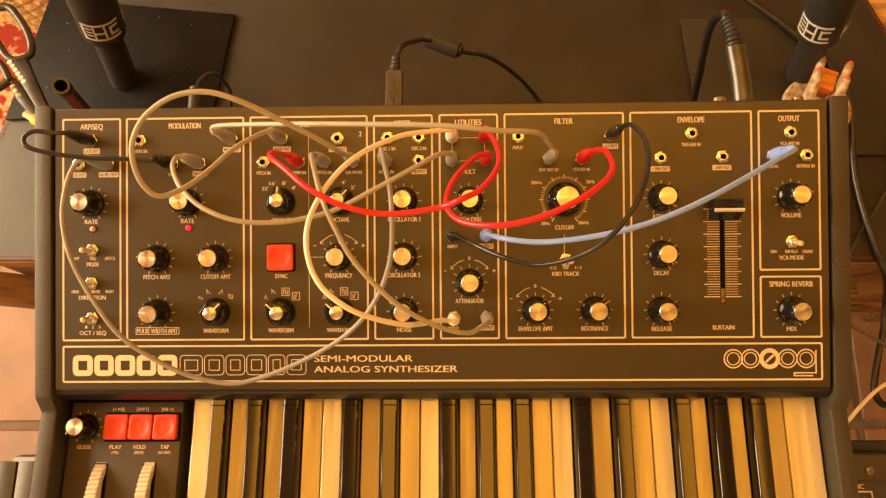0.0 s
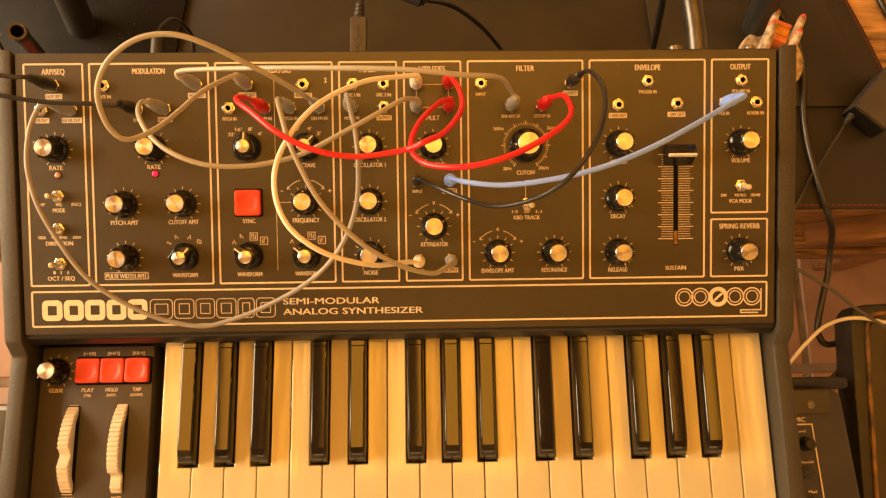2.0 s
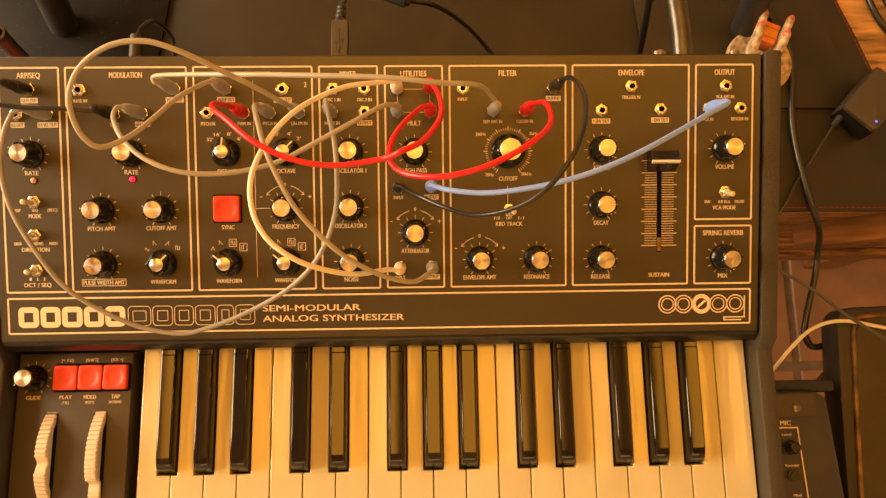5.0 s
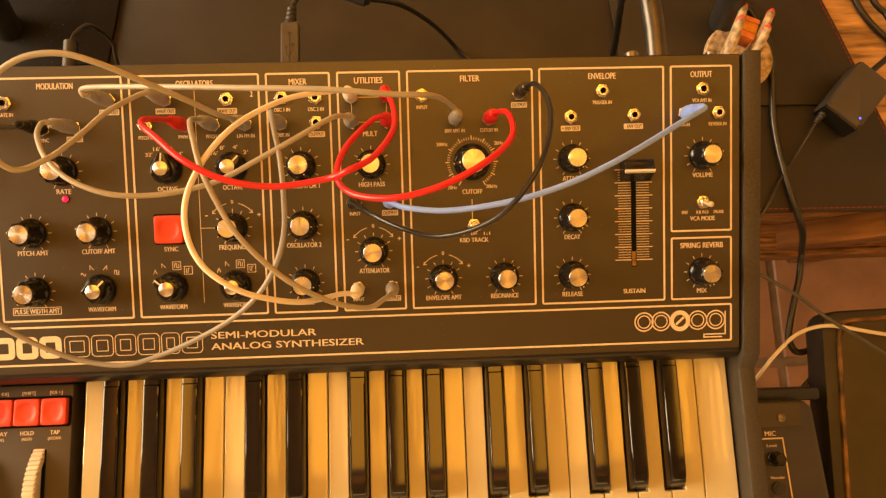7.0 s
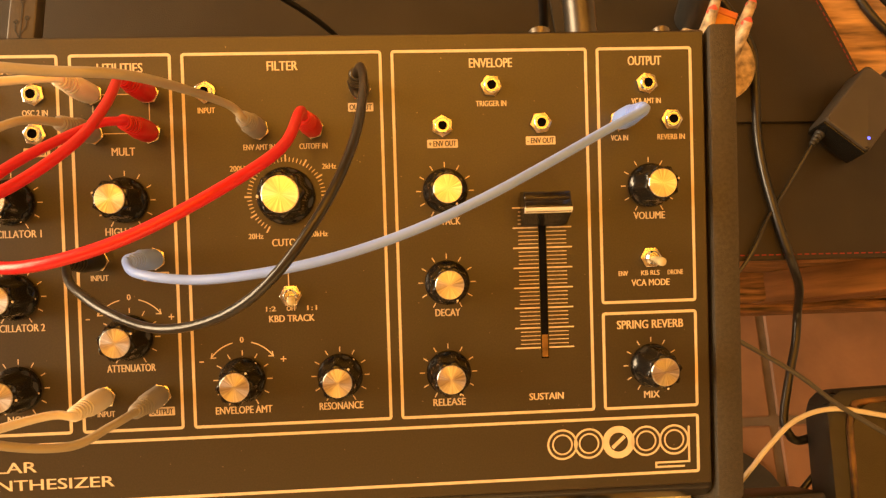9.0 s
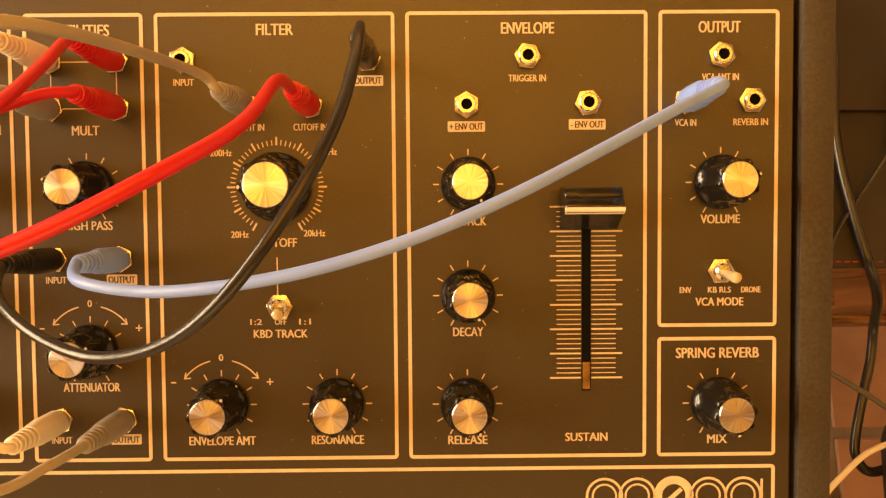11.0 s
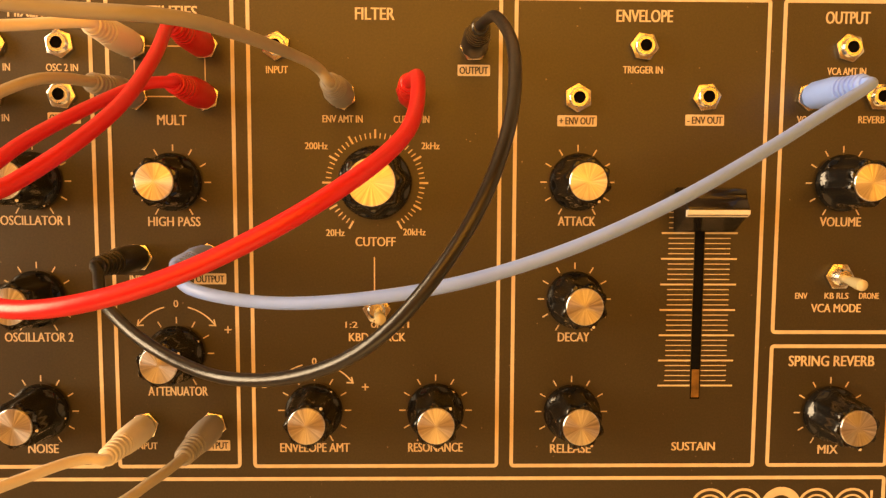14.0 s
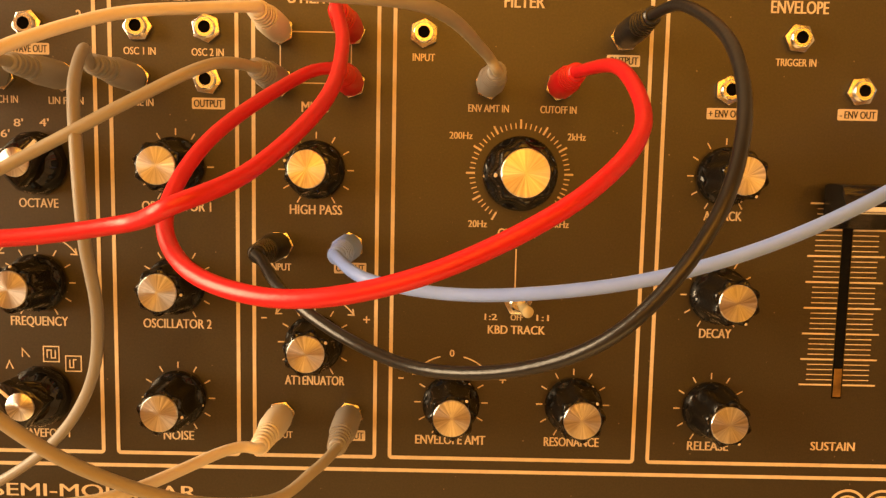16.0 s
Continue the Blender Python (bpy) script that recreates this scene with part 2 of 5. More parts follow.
def lathe(profile, n=32, radius_of=None):
    """Turn a profile of (radius, height) round z; radius_of(angle, k) bends the rings."""
    bm = bmesh.new()
    rings = []
    for k, (r, h) in enumerate(profile):
        if r <= 1e-7:
            rings.append([bm.verts.new((0, 0, h))])
        else:
            ring = []
            for i in range(n):
                a = 2 * math.pi * i / n
                q = r * (radius_of(a, k) if radius_of else 1)
                ring.append(bm.verts.new((q * math.cos(a), q * math.sin(a), h)))
            rings.append(ring)
    for a, b in zip(rings, rings[1:]):
        if len(a) == 1 and len(b) == 1:
            continue
        for i in range(n):
            j = (i + 1) % n
            if len(a) == 1:
                bm.faces.new((a[0], b[j], b[i]))
            elif len(b) == 1:
                bm.faces.new((a[i], a[j], b[0]))
            else:
                bm.faces.new((a[i], a[j], b[j], b[i]))
    if len(rings[0]) > 1:
        bm.faces.new(rings[0][::-1])
    if len(rings[-1]) > 1:
        bm.faces.new(rings[-1])
    bmesh.ops.recalc_face_normals(bm, faces=bm.faces[:])
    return bm


def smooth_path(points, n):
    """Points along a rounded line through the given ones."""
    p = [Vector(q) for q in points]
    p = [p[0] * 2 - p[1]] + p + [p[-1] * 2 - p[-2]]
    out = []
    for i in range(1, len(p) - 2):
        for k in range(n):
            t = k / n
            a, b, c, d = p[i - 1], p[i], p[i + 1], p[i + 2]
            out.append(0.5 * ((2 * b) + (c - a) * t + (2 * a - 5 * b + 4 * c - d) * t * t + (3 * b - a - 3 * c + d) * t ** 3))
    out.append(p[-2])
    return out


def tube(points, r, sides=12, taper=None):
    """A round cord along points."""
    bm = bmesh.new()
    rings = []
    side = None
    for i, q in enumerate(points):
        d = (points[min(i + 1, len(points) - 1)] - points[max(i - 1, 0)]).normalized()
        if side is None:
            side = d.orthogonal().normalized()
        side = (side - d * side.dot(d)).normalized()
        b = d.cross(side)
        rr = r * (taper(i / (len(points) - 1)) if taper else 1)
        rings.append([bm.verts.new(q + (side * math.cos(2 * math.pi * k / sides) + b * math.sin(2 * math.pi * k / sides)) * rr) for k in range(sides)])
    for a, b in zip(rings, rings[1:]):
        for k in range(sides):
            bm.faces.new((a[k], a[(k + 1) % sides], b[(k + 1) % sides], b[k]))
    bm.faces.new(rings[0][::-1])
    bm.faces.new(rings[-1])
    bmesh.ops.recalc_face_normals(bm, faces=bm.faces[:])
    return bm


def prism(outline, z0, z1, bevel=0.0):
    """An outline in the plane, pulled up from z0 to z1."""
    bm = bmesh.new()
    lo = [bm.verts.new((x, y, z0)) for x, y in outline]
    hi = [bm.verts.new((x, y, z1)) for x, y in outline]
    n = len(outline)
    bm.faces.new(lo[::-1])
    bm.faces.new(hi)
    for i in range(n):
        bm.faces.new((lo[i], lo[(i + 1) % n], hi[(i + 1) % n], hi[i]))
    bmesh.ops.recalc_face_normals(bm, faces=bm.faces[:])
    if bevel:
        bmesh.ops.bevel(bm, geom=bm.edges[:], offset=bevel, segments=2, affect='EDGES', profile=0.5)
    return bm


def rounded(x0, x1, y0, y1, r, n=4):
    pts = []
    for cx, cy, a0 in ((x1 - r, y1 - r, 0), (x0 + r, y1 - r, 90), (x0 + r, y0 + r, 180), (x1 - r, y0 + r, 270)):
        for k in range(n + 1):
            a = radians(a0 + 90 * k / n)
            pts.append((cx + r * math.cos(a), cy + r * math.sin(a)))
    return pts


def outline_frame(x0, x1, y0, y1, t, r, z0, z1):
    """A thin printed frame with rounded corners."""
    bm = bmesh.new()
    a = rounded(x0, x1, y0, y1, r)
    b = rounded(x0 + t, x1 - t, y0 + t, y1 - t, max(r - t, 0.0002))
    va = [bm.verts.new((x, y, z1)) for x, y in a]
    vb = [bm.verts.new((x, y, z1)) for x, y in b]
    wa = [bm.verts.new((x, y, z0)) for x, y in a]
    wb = [bm.verts.new((x, y, z0)) for x, y in b]
    n = len(a)
    for i in range(n):
        j = (i + 1) % n
        bm.faces.new((va[i], va[j], vb[j], vb[i]))
        bm.faces.new((wa[i], wa[j], va[j], va[i]))
        bm.faces.new((vb[i], vb[j], wb[j], wb[i]))
    bmesh.ops.recalc_face_normals(bm, faces=bm.faces[:])
    return bm


def stroke(pts, t, z0=0.0, z1=0.00012, closed=False):
    """A flat printed line of width t through points in the plane."""
    bm = bmesh.new()
    n = len(pts)
    rails = []
    for i in range(n):
        p = Vector(pts[i])
        a = Vector(pts[(i - 1) % n]) if (closed or i > 0) else None
        b = Vector(pts[(i + 1) % n]) if (closed or i < n - 1) else None
        d1 = (p - a).normalized() if a is not None else (b - p).normalized()
        d2 = (b - p).normalized() if b is not None else d1
        nrm = Vector((-(d1 + d2).y, (d1 + d2).x))
        if nrm.length < 1e-6:
            nrm = Vector((-d1.y, d1.x))
        nrm.normalize()
        k = 1 / max(0.4, nrm.dot(Vector((-d1.y, d1.x))))
        rails.append((p + nrm * t / 2 * k, p - nrm * t / 2 * k))
    top = [(bm.verts.new((*l, z1)), bm.verts.new((*r, z1))) for l, r in rails]
    for i in range(n if closed else n - 1):
        (l0, r0), (l1, r1) = top[i], top[(i + 1) % n]
        bm.faces.new((r0, r1, l1, l0))
    return bm


def words(text, w, h, bold=0.035):
    """Flat lettering of the built-in font, w wide and with capitals h high, middle at the origin."""
    cu = bpy.data.curves.new("lettering", 'FONT')
    cu.body, cu.align_x, cu.size, cu.resolution_u = text, 'CENTER', 1.0, 3
    ob = new("lettering", cu)
    bpy.context.view_layer.update()
    me = bpy.data.meshes.new_from_object(ob.evaluated_get(bpy.context.evaluated_depsgraph_get()))
    bm = bmesh.new()
    bm.from_mesh(me)
    bpy.data.objects.remove(ob)
    bpy.data.curves.remove(cu)
    bpy.data.meshes.remove(me)
    xs = [v.co.x for v in bm.verts]
    x0, x1 = min(xs), max(xs)
    for v in bm.verts:
        v.co = Vector(((v.co.x - (x0 + x1) / 2) * w / (x1 - x0), (v.co.y - 0.345) * h / 0.69, 0))
    # a second print of the same letters, a little to the side, makes the strokes heavier
    heavy = bm.copy()
    for v in bm.verts:
        v.co.x -= bold * h
    for v in heavy.verts:
        v.co.x += bold * h
        v.co.z += 0.00003
    return join(bm, heavy)


MM = 0.001


# ---- the room ----
DESK = -0.140
FLOOR = -0.890
ROOM_W, ROOM_E, ROOM_S, ROOM_N, CEILING = -2.0, 2.0, -1.8, 1.9, 1.60


def structure(name, bm, material, label, category):
    return tagged(part(name, bm, material, smooth=False), label, category, kind="structure")


# walls and ceiling lie out of view, added to bounce warm light
structure("wall_east", box(ROOM_E, ROOM_E + 0.15, ROOM_S, ROOM_N, FLOOR, CEILING), M_WALL, "unseen warm cream plastered wall", "wall")
SX0, SX1, SZ0, SZ1 = -0.65, 0.95, 0.45, 1.45
wall_s = join(box(ROOM_W - 0.15, SX0, ROOM_S - 0.15, ROOM_S, FLOOR, CEILING), box(SX1, ROOM_E + 0.15, ROOM_S - 0.15, ROOM_S, FLOOR, CEILING),
              box(SX0, SX1, ROOM_S - 0.15, ROOM_S, FLOOR, SZ0), box(SX0, SX1, ROOM_S - 0.15, ROOM_S, SZ1, CEILING))
structure("wall_south", wall_s, M_WALL, "unseen warm cream plastered wall with a window opening", "wall")
structure("wall_north", box(ROOM_W - 0.15, ROOM_E + 0.15, ROOM_N, ROOM_N + 0.15, FLOOR, CEILING), M_WALL, "unseen warm cream plastered wall", "wall")
WY0, WY1, WZ0, WZ1 = -0.6, 1.1, 0.05, 1.35
wall_w = join(box(ROOM_W - 0.15, ROOM_W, ROOM_S, WY0, FLOOR, CEILING), box(ROOM_W - 0.15, ROOM_W, WY1, ROOM_N, FLOOR, CEILING),
              box(ROOM_W - 0.15, ROOM_W, WY0, WY1, FLOOR, WZ0), box(ROOM_W - 0.15, ROOM_W, WY0, WY1, WZ1, CEILING))
structure("wall_west", wall_w, M_WALL, "unseen warm cream plastered wall with a window opening", "wall")
# opening cut for the added overhead lamp
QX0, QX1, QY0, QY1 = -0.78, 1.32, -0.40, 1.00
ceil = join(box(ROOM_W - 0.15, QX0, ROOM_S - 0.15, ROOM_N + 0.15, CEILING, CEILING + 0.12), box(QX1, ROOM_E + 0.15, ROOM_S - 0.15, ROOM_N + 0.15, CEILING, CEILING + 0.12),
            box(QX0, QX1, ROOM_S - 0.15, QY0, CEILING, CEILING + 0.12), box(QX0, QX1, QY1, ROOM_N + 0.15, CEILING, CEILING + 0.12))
structure("ceiling", ceil, M_CEIL, "unseen pine boarded ceiling with an opening for the added lamp", "ceiling")
# beams out of view, added for dark stripes mirrored in the keys
for k in range(12):
    x = -1.86 + k * 0.31 + 0.03 * ((k * 5) % 3 - 1)
    if x + 0.105 < ROOM_E and k != 6:
        structure("ceiling_beam", box(x, x + 0.105, ROOM_S, ROOM_N, CEILING - 0.09, CEILING + 0.001, 0.006), M_DARKWOOD, "unseen dark wooden beam added to stripe the reflections", "beam")
# unseen slats, added to break the lamp's reflection into streaks
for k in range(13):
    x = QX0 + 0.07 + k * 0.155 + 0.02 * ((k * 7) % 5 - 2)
    structure("glazing_bar", box(x, x + 0.036 + 0.008 * ((k * 3) % 4), QY0, QY1, CEILING + 0.002, CEILING + 0.05, 0.004), M_DARKWOOD, "unseen dark slat added under the overhead lamp", "glazing bar")
win = tagged(new("window_1"), "wooden window letting daylight in", "window", kind="structure")
part("window_frame", join(box(ROOM_W - 0.10, ROOM_W - 0.05, WY0, WY0 + 0.06, WZ0, WZ1), box(ROOM_W - 0.10, ROOM_W - 0.05, WY1 - 0.06, WY1, WZ0, WZ1),
                          box(ROOM_W - 0.10, ROOM_W - 0.05, WY0 + 0.06, WY1 - 0.06, WZ0, WZ0 + 0.06), box(ROOM_W - 0.10, ROOM_W - 0.05, WY0 + 0.06, WY1 - 0.06, WZ1 - 0.06, WZ1)), M_DARKWOOD, win)

floor = tagged(part("floor", box(ROOM_W, ROOM_E, ROOM_S, ROOM_N, FLOOR - 0.1, FLOOR - 0.006), M_GROUT, smooth=False), "terracotta tile floor with wide pale grout joints", "floor", kind="structure")

# ---- the desk ----
desk = thing("desk", "heavy brown wooden desk with a thick front rail", "desk")
part("desk_top", prism([(-0.548, 0.056), (0.95, 0.045), (0.95, 0.95), (-0.30, 0.95)], DESK - 0.036, DESK - 0.006, 0.004), M_WOOD, desk, "honey-brown oak top")
part("rail", join(box(0.40, 0.93, 0.024, 0.075, DESK - 0.16, DESK - 0.115, 0.004), box(0.40, 0.93, 0.052, 0.075, DESK - 0.115, DESK - 0.036, 0.003)), M_RAILWOOD, desk, "worn brown front rail")
part("rail", box(-0.53, 0.40, 0.062, 0.085, DESK - 0.13, DESK - 0.036, 0.003), M_DARKWOOD, desk, "dark brown front rail")
part("lower_ledge", box(0.40, 0.93, 0.015, 0.024, DESK - 0.16, DESK - 0.125, 0.002), M_RAILWOOD, desk)
leg = part("leg", box(-0.035, 0.035, -0.035, 0.035, FLOOR, DESK - 0.036, 0.004), M_DARKWOOD, desk, m=pose(-0.49, 0.13, 0))
for x, y in ((0.88, 0.13), (-0.27, 0.88), (0.88, 0.88)):
    again(leg, pose(x, y, 0))
brace = box(-0.16, 0.16, -0.018, 0.018, -0.02, 0.02, 0.003)
part("brace", brace, M_DARKWOOD, desk, m=pose(-0.47, 0.04, DESK - 0.16, 0, 40, 0))
part("brace", box(-0.16, 0.16, -0.018, 0.018, -0.02, 0.02, 0.003), M_DARKWOOD, desk, m=pose(0.47, 0.04, DESK - 0.16, 0, -40, 0))

pad = thing("desk_pad", "black leather desk pad edged with red stitching, lying on the desk", "desk pad")
pad_shape = [(-0.552, 0.052), (0.602, 0.041), (0.563, 0.151), (0.530, 0.25), (0.40, 0.60), (-0.385, 0.60)]
part("sheet", prism(pad_shape, DESK - 0.005, DESK, 0.001), M_LEATHER, pad)
stitch = bmesh.new()
for (ax, ay), (bx, by) in zip(pad_shape, pad_shape[1:] + pad_shape[:1]):
    d = Vector((bx - ax, by - ay))
    L = d.length
    d.normalize()
    nrm = Vector((-d.y, d.x))
    for k in range(int(L / 0.006)):
        c = Vector((ax, ay)) + d * (k * 0.006 + 0.003) + nrm * 0.004
        q = [c + d * 0.002 + nrm * 0.0005, c - d * 0.002 + nrm * 0.0005, c - d * 0.002 - nrm * 0.0005, c + d * 0.002 - nrm * 0.0005]
        vs = [stitch.verts.new((p.x, p.y, DESK + 0.0006)) for p in q]
        stitch.faces.new(vs)
bmesh.ops.recalc_face_normals(stitch, faces=stitch.faces[:])
part("stitching", stitch, M_STITCH, pad, "red thread stitching", smooth=False)

# ---- the instrument ----
synth = thing("synthesizer", "black analog keyboard synthesizer with gold-topped knobs, patched with cords", "synthesizer")
C14, S14 = math.cos(radians(14)), math.sin(radians(14))


def P(u, v, w=0.0, rz=0.0):
    """A pose on the panel: u across, v up the panel, w out of it, in millimetres."""
    return PANEL @ pose(u * MM, v * MM, w * MM, 0, 0, rz)


def along_x(outline, x0, x1, bevel=0.0):
    """An outline in y and z, pulled from x0 to x1."""
    bm = prism(outline, x0, x1, bevel)
    for v in bm.verts:
        v.co = Vector((v.co.z, v.co.x, v.co.y))
    bmesh.ops.recalc_face_normals(bm, faces=bm.faces[:])
    return bm


def on_panel(y, w):
    q = PANEL @ Vector((0, y, w))
    return (q.y, q.z)


body = along_x([on_panel(-0.1085, -0.0016), on_panel(-0.1065, -0.0012), on_panel(0.0985, -0.0012), (0.0955, 0.120), (0.0935, 0.012), (-0.10, 0.012), (-0.1075, 0.060), (-0.1088, 0.074)], -0.2775, 0.2775, 0.0012)
part("housing", body, M_HOUSING, synth, "black housing")
panel = part("control_panel", box(-0.2765, 0.2765, -0.1055, 0.0975, -0.0012, 0.0, 0.0005, 1), M_PANEL, synth, "satin black panel with cream lettering", m=PANEL)
cheek_shape = [(0.0945, 0.012), (0.0965, 0.128), on_panel(0.1005, 0.0018), on_panel(-0.1105, 0.0018), (-0.1140, 0.078), (-0.1175, 0.0745), (-0.262, 0.0745), (-0.266, 0.062), (-0.262, 0.004), (-0.10, 0.004)]
part("end_cheek", along_x(cheek_shape, 0.2785, 0.2910, 0.0016), M_CASE, synth, "grained black end cheek")
part("end_cheek", along_x(cheek_shape, -0.2910, -0.2785, 0.0016), M_CASE, synth, "grained black end cheek")
part("key_bed", box(-0.278, 0.278, -0.258, -0.100, 0.006, 0.036, 0.002), M_LOWER, synth)
ctrl = part("side_panel", box(-0.2765, -0.1922, -0.258, -0.1095, 0.036, 0.058, 0.0008), M_LOWER, synth, "dark satin panel with wheels and buttons")

INKZ = 0.14


def print_words(text, u, v, w, h, parent=panel, base=None, boxed=False, framed=False, name="lettering", bold=0.035):
    m = pose(u * MM, v * MM, INKZ * MM) if base is None else base
    if boxed:
        plate = prism(rounded(-(w / 2 + 0.7) * MM, (w / 2 + 0.7) * MM, -(h / 2 + 0.65) * MM, (h / 2 + 0.65) * MM, 0.4 * MM), 0, 0.0001)
        part("label_plate", plate, M_INK, parent, m=m @ pose(0, 0, -0.0001), smooth=False)
        return part(name, words(text, w * MM, h * MM, bold), M_INKDARK, parent, m=m @ pose(0, 0, 0.0001), smooth=False)
    if framed:
        part("printed_frame", outline_frame(-(w / 2 + 1.2) * MM, (w / 2 + 1.2) * MM, -(h / 2 + 1) * MM, (h / 2 + 1) * MM, 0.4 * MM, 0.5 * MM, -0.0001, 0), M_INK, parent, m=m, smooth=False)
    return part(name, words(text, w * MM, h * MM, bold), M_INK, parent, m=m, smooth=False)


def frame_box(u0, u1, v0, v1):
    part("printed_frame", outline_frame(u0 * MM, u1 * MM, v0 * MM, v1 * MM, 1.25 * MM, 1.5 * MM, 0, INKZ * MM), M_INK, panel, smooth=False)


for u0, u1 in ((-271, -228), (-224.4, -138.3), (-134.4, -49.1), (-45.2, -2.4), (1.8, 44.3), (48.3, 133.6), (137.5, 223.8)):
    frame_box(u0, u1, -70.3, 90.6)
frame_box(227.8, 271, -22.9, 90.6)
frame_box(227.8, 271, -70.3, -26.6)
frame_box(-271, 271, -100.2, -73.6)


def ink(pts, t=0.5, closed=False):
    part("printed_line", stroke([(x * MM, y * MM) for x, y in pts], t * MM, 0, INKZ * MM, closed), M_INK, panel, smooth=False)


for u0, text, w in ((-249.5, "ARP/SEQ", 17), (-181.5, "MODULATION", 24), (-91.5, "OSCILLATORS", 25), (-23.8, "MIXER", 12), (23, "UTILITIES", 19.5), (91, "FILTER", 13.5), (181, "ENVELOPE", 19.5), (249.6, "OUTPUT", 15.5)):
    print_words(text, u0, 84.6, w * 0.96, 4.0)
print_words("SPRING REVERB", 249.6, -32.4, 30, 3.7)
print_words("2", -54.5, 77.2, 1.6, 3.6)
ink([(-91.8, 80), (-91.8, -61)], 0.35)
ink([(-91.5, -11), (-81.5, -11)], 0.35)
ink([(90.6, 3.5), (90.6, -18)], 0.45)
for a, b in (((14, 73.5), (31.5, 73.5)), ((14, 57), (31.5, 57)), ((11.3, 70.5), (11.3, 60)), ((34.6, 70.5), (34.6, 60))):
    ink([a, b], 0.4)


# knobs
def scallops(n, depth, rings):
    """Concave flutes between narrow ridges, one ridge straight up."""
    return lambda a, k: 1 - depth * rings.get(k, 0) * (0.5 - 0.5 * math.cos(n * (a - math.pi / 2))) ** 0.85


def knob_meshes():
    flare = {4: 0.45, 5: 0.85, 6: 1.0, 7: 1.0, 8: 0.9}
    profile = [(9.3, 0.6), (9.75, 1.0), (9.7, 2.8), (9.2, 3.6), (8.8, 4.2), (8.45, 6.0), (8.15, 15.0), (7.85, 16.3), (7.2, 17.0), (6.35, 17.1), (6.15, 16.9)]
    skirt = lathe([(r * MM, h * MM) for r, h in profile], 96, scallops(8, 0.135, flare))
    cap = lathe([(6.05 * MM, 16.7 * MM), (6.0 * MM, 17.4 * MM), (5.8 * MM, 17.6 * MM), (0, 17.65 * MM)], 40)
    return skirt, cap


def dot(r, x, y, z):
    bm = lathe([(r, 0), (r * 0.8, r * 0.5), (0, r * 0.6)], 10)
    for v in bm.verts:
        v.co += Vector((x, y, z))
    return bm


PROTO = {}


def knob(name, u, v, turn, scale=1.0, base=None, parent=synth):
    """A fluted black knob with a turned metal top; turn in degrees clockwise from straight up."""
    m = (P(u, v) if base is None else base) @ pose(0, 0, 0, 0, 0, -turn)
    key = ("knob", scale)
    if key not in PROTO:
        s, c = knob_meshes()
        d = join(dot(0.55 * MM, 0, 7.25 * MM, 16.75 * MM), dot(0.5 * MM, 0, 9.3 * MM, 3.0 * MM))
        for bm, q in ((s, scale), (c, scale), (d, scale)):
            for vert in bm.verts:
                vert.co.x *= q
                vert.co.y *= q
                vert.co.z *= 1 + (q - 1) * 0.12
        k = part("knob", s, M_KNOB, parent, "glossy black fluted knob", m)
        ca = part("cap", c, M_CAP, k, "spun aluminium top")
        do = part("pointer_dot", d, M_INK, k)
        PROTO[key] = (k, ca, do)
        return k
    k0, c0, d0 = PROTO[key]
    k = again(k0, m, parent, "glossy black fluted knob")
    again(c0, Matrix(), k, "spun aluminium top")
    again(d0, Matrix(), k)
    return k


def ticks(u, v, r0, r1, n=11, t=0.45, span=150, base=None, long_every=0):
    bm = bmesh.new()
    for k in range(n):
        a = radians(-span + 2 * span * k / (n - 1))
        q1 = r1 if (long_every and k % long_every == 0) else (r1 - 1.1 if long_every else r1)
        tt = t * (1.7 if (long_every and k % long_every == 0) else 1)
        d, s = Vector((math.sin(a), math.cos(a))), Vector((math.cos(a), -math.sin(a)))
        vs = []
        for r, e in ((r0, -1), (q1, -1), (q1, 1), (r0, 1)):
            p = d * r + s * e * tt / 2
            vs.append(bm.verts.new((p.x * MM, p.y * MM, 0)))
        bm.faces.new(vs)
    bmesh.ops.recalc_face_normals(bm, faces=bm.faces[:])
    for f in bm.faces:
        if f.normal.z < 0:
            f.normal_flip()
    par, m = (panel, pose(u * MM, v * MM, INKZ * MM)) if base is None else base
    part("dial_print", bm, M_INK, par, m=m, smooth=False)


KNOBS = (("RATE", -249.8, 29, -60, 10), ("RATE", -179.6, 29, -20, 10), ("PITCH AMT", -201.9, -11.2, -80, 21), ("CUTOFF AMT", -159.4, -11.2, -70, 23),
         ("PULSE WIDTH AMT", -201.7, -50, -150, 31), ("FREQUENCY", -70.4, -11, 5, 20.5), ("OSCILLATOR 1", -23.4, 28.8, 150, 24.5), ("OSCILLATOR 2", -23.6, -11, 95, 24.5),
         ("NOISE", -23.7, -50, 100, 11), ("HIGH PASS", 23.2, 28.6, -70, 18.5), ("ATTENUATOR", 23.0, -29.8, 60, 21.5), ("ENVELOPE AMT", 69.8, -49.8, 40, 25.5),
         ("RESONANCE", 111.6, -49.8, 40, 20), ("ATTACK", 159.5, 29.2, 150, 13.5), ("DECAY", 159.2, -10.8, 155, 11.5), ("RELEASE", 158.8, -50.3, 150, 15),
         ("VOLUME", 250.3, 29.3, 75, 15), ("MIX", 249.7, -50.8, 170, 7.5))
for text, u, v, turn, w in KNOBS:
    knob("knob", u, v, turn)
    ticks(u, v, 10.4, 12.6)
    print_words(text, u, v - 13.2, w * 0.94, 3.15, framed=text.startswith("PULSE"))
knob("knob", 91.0, 28.7, -95, 1.27)
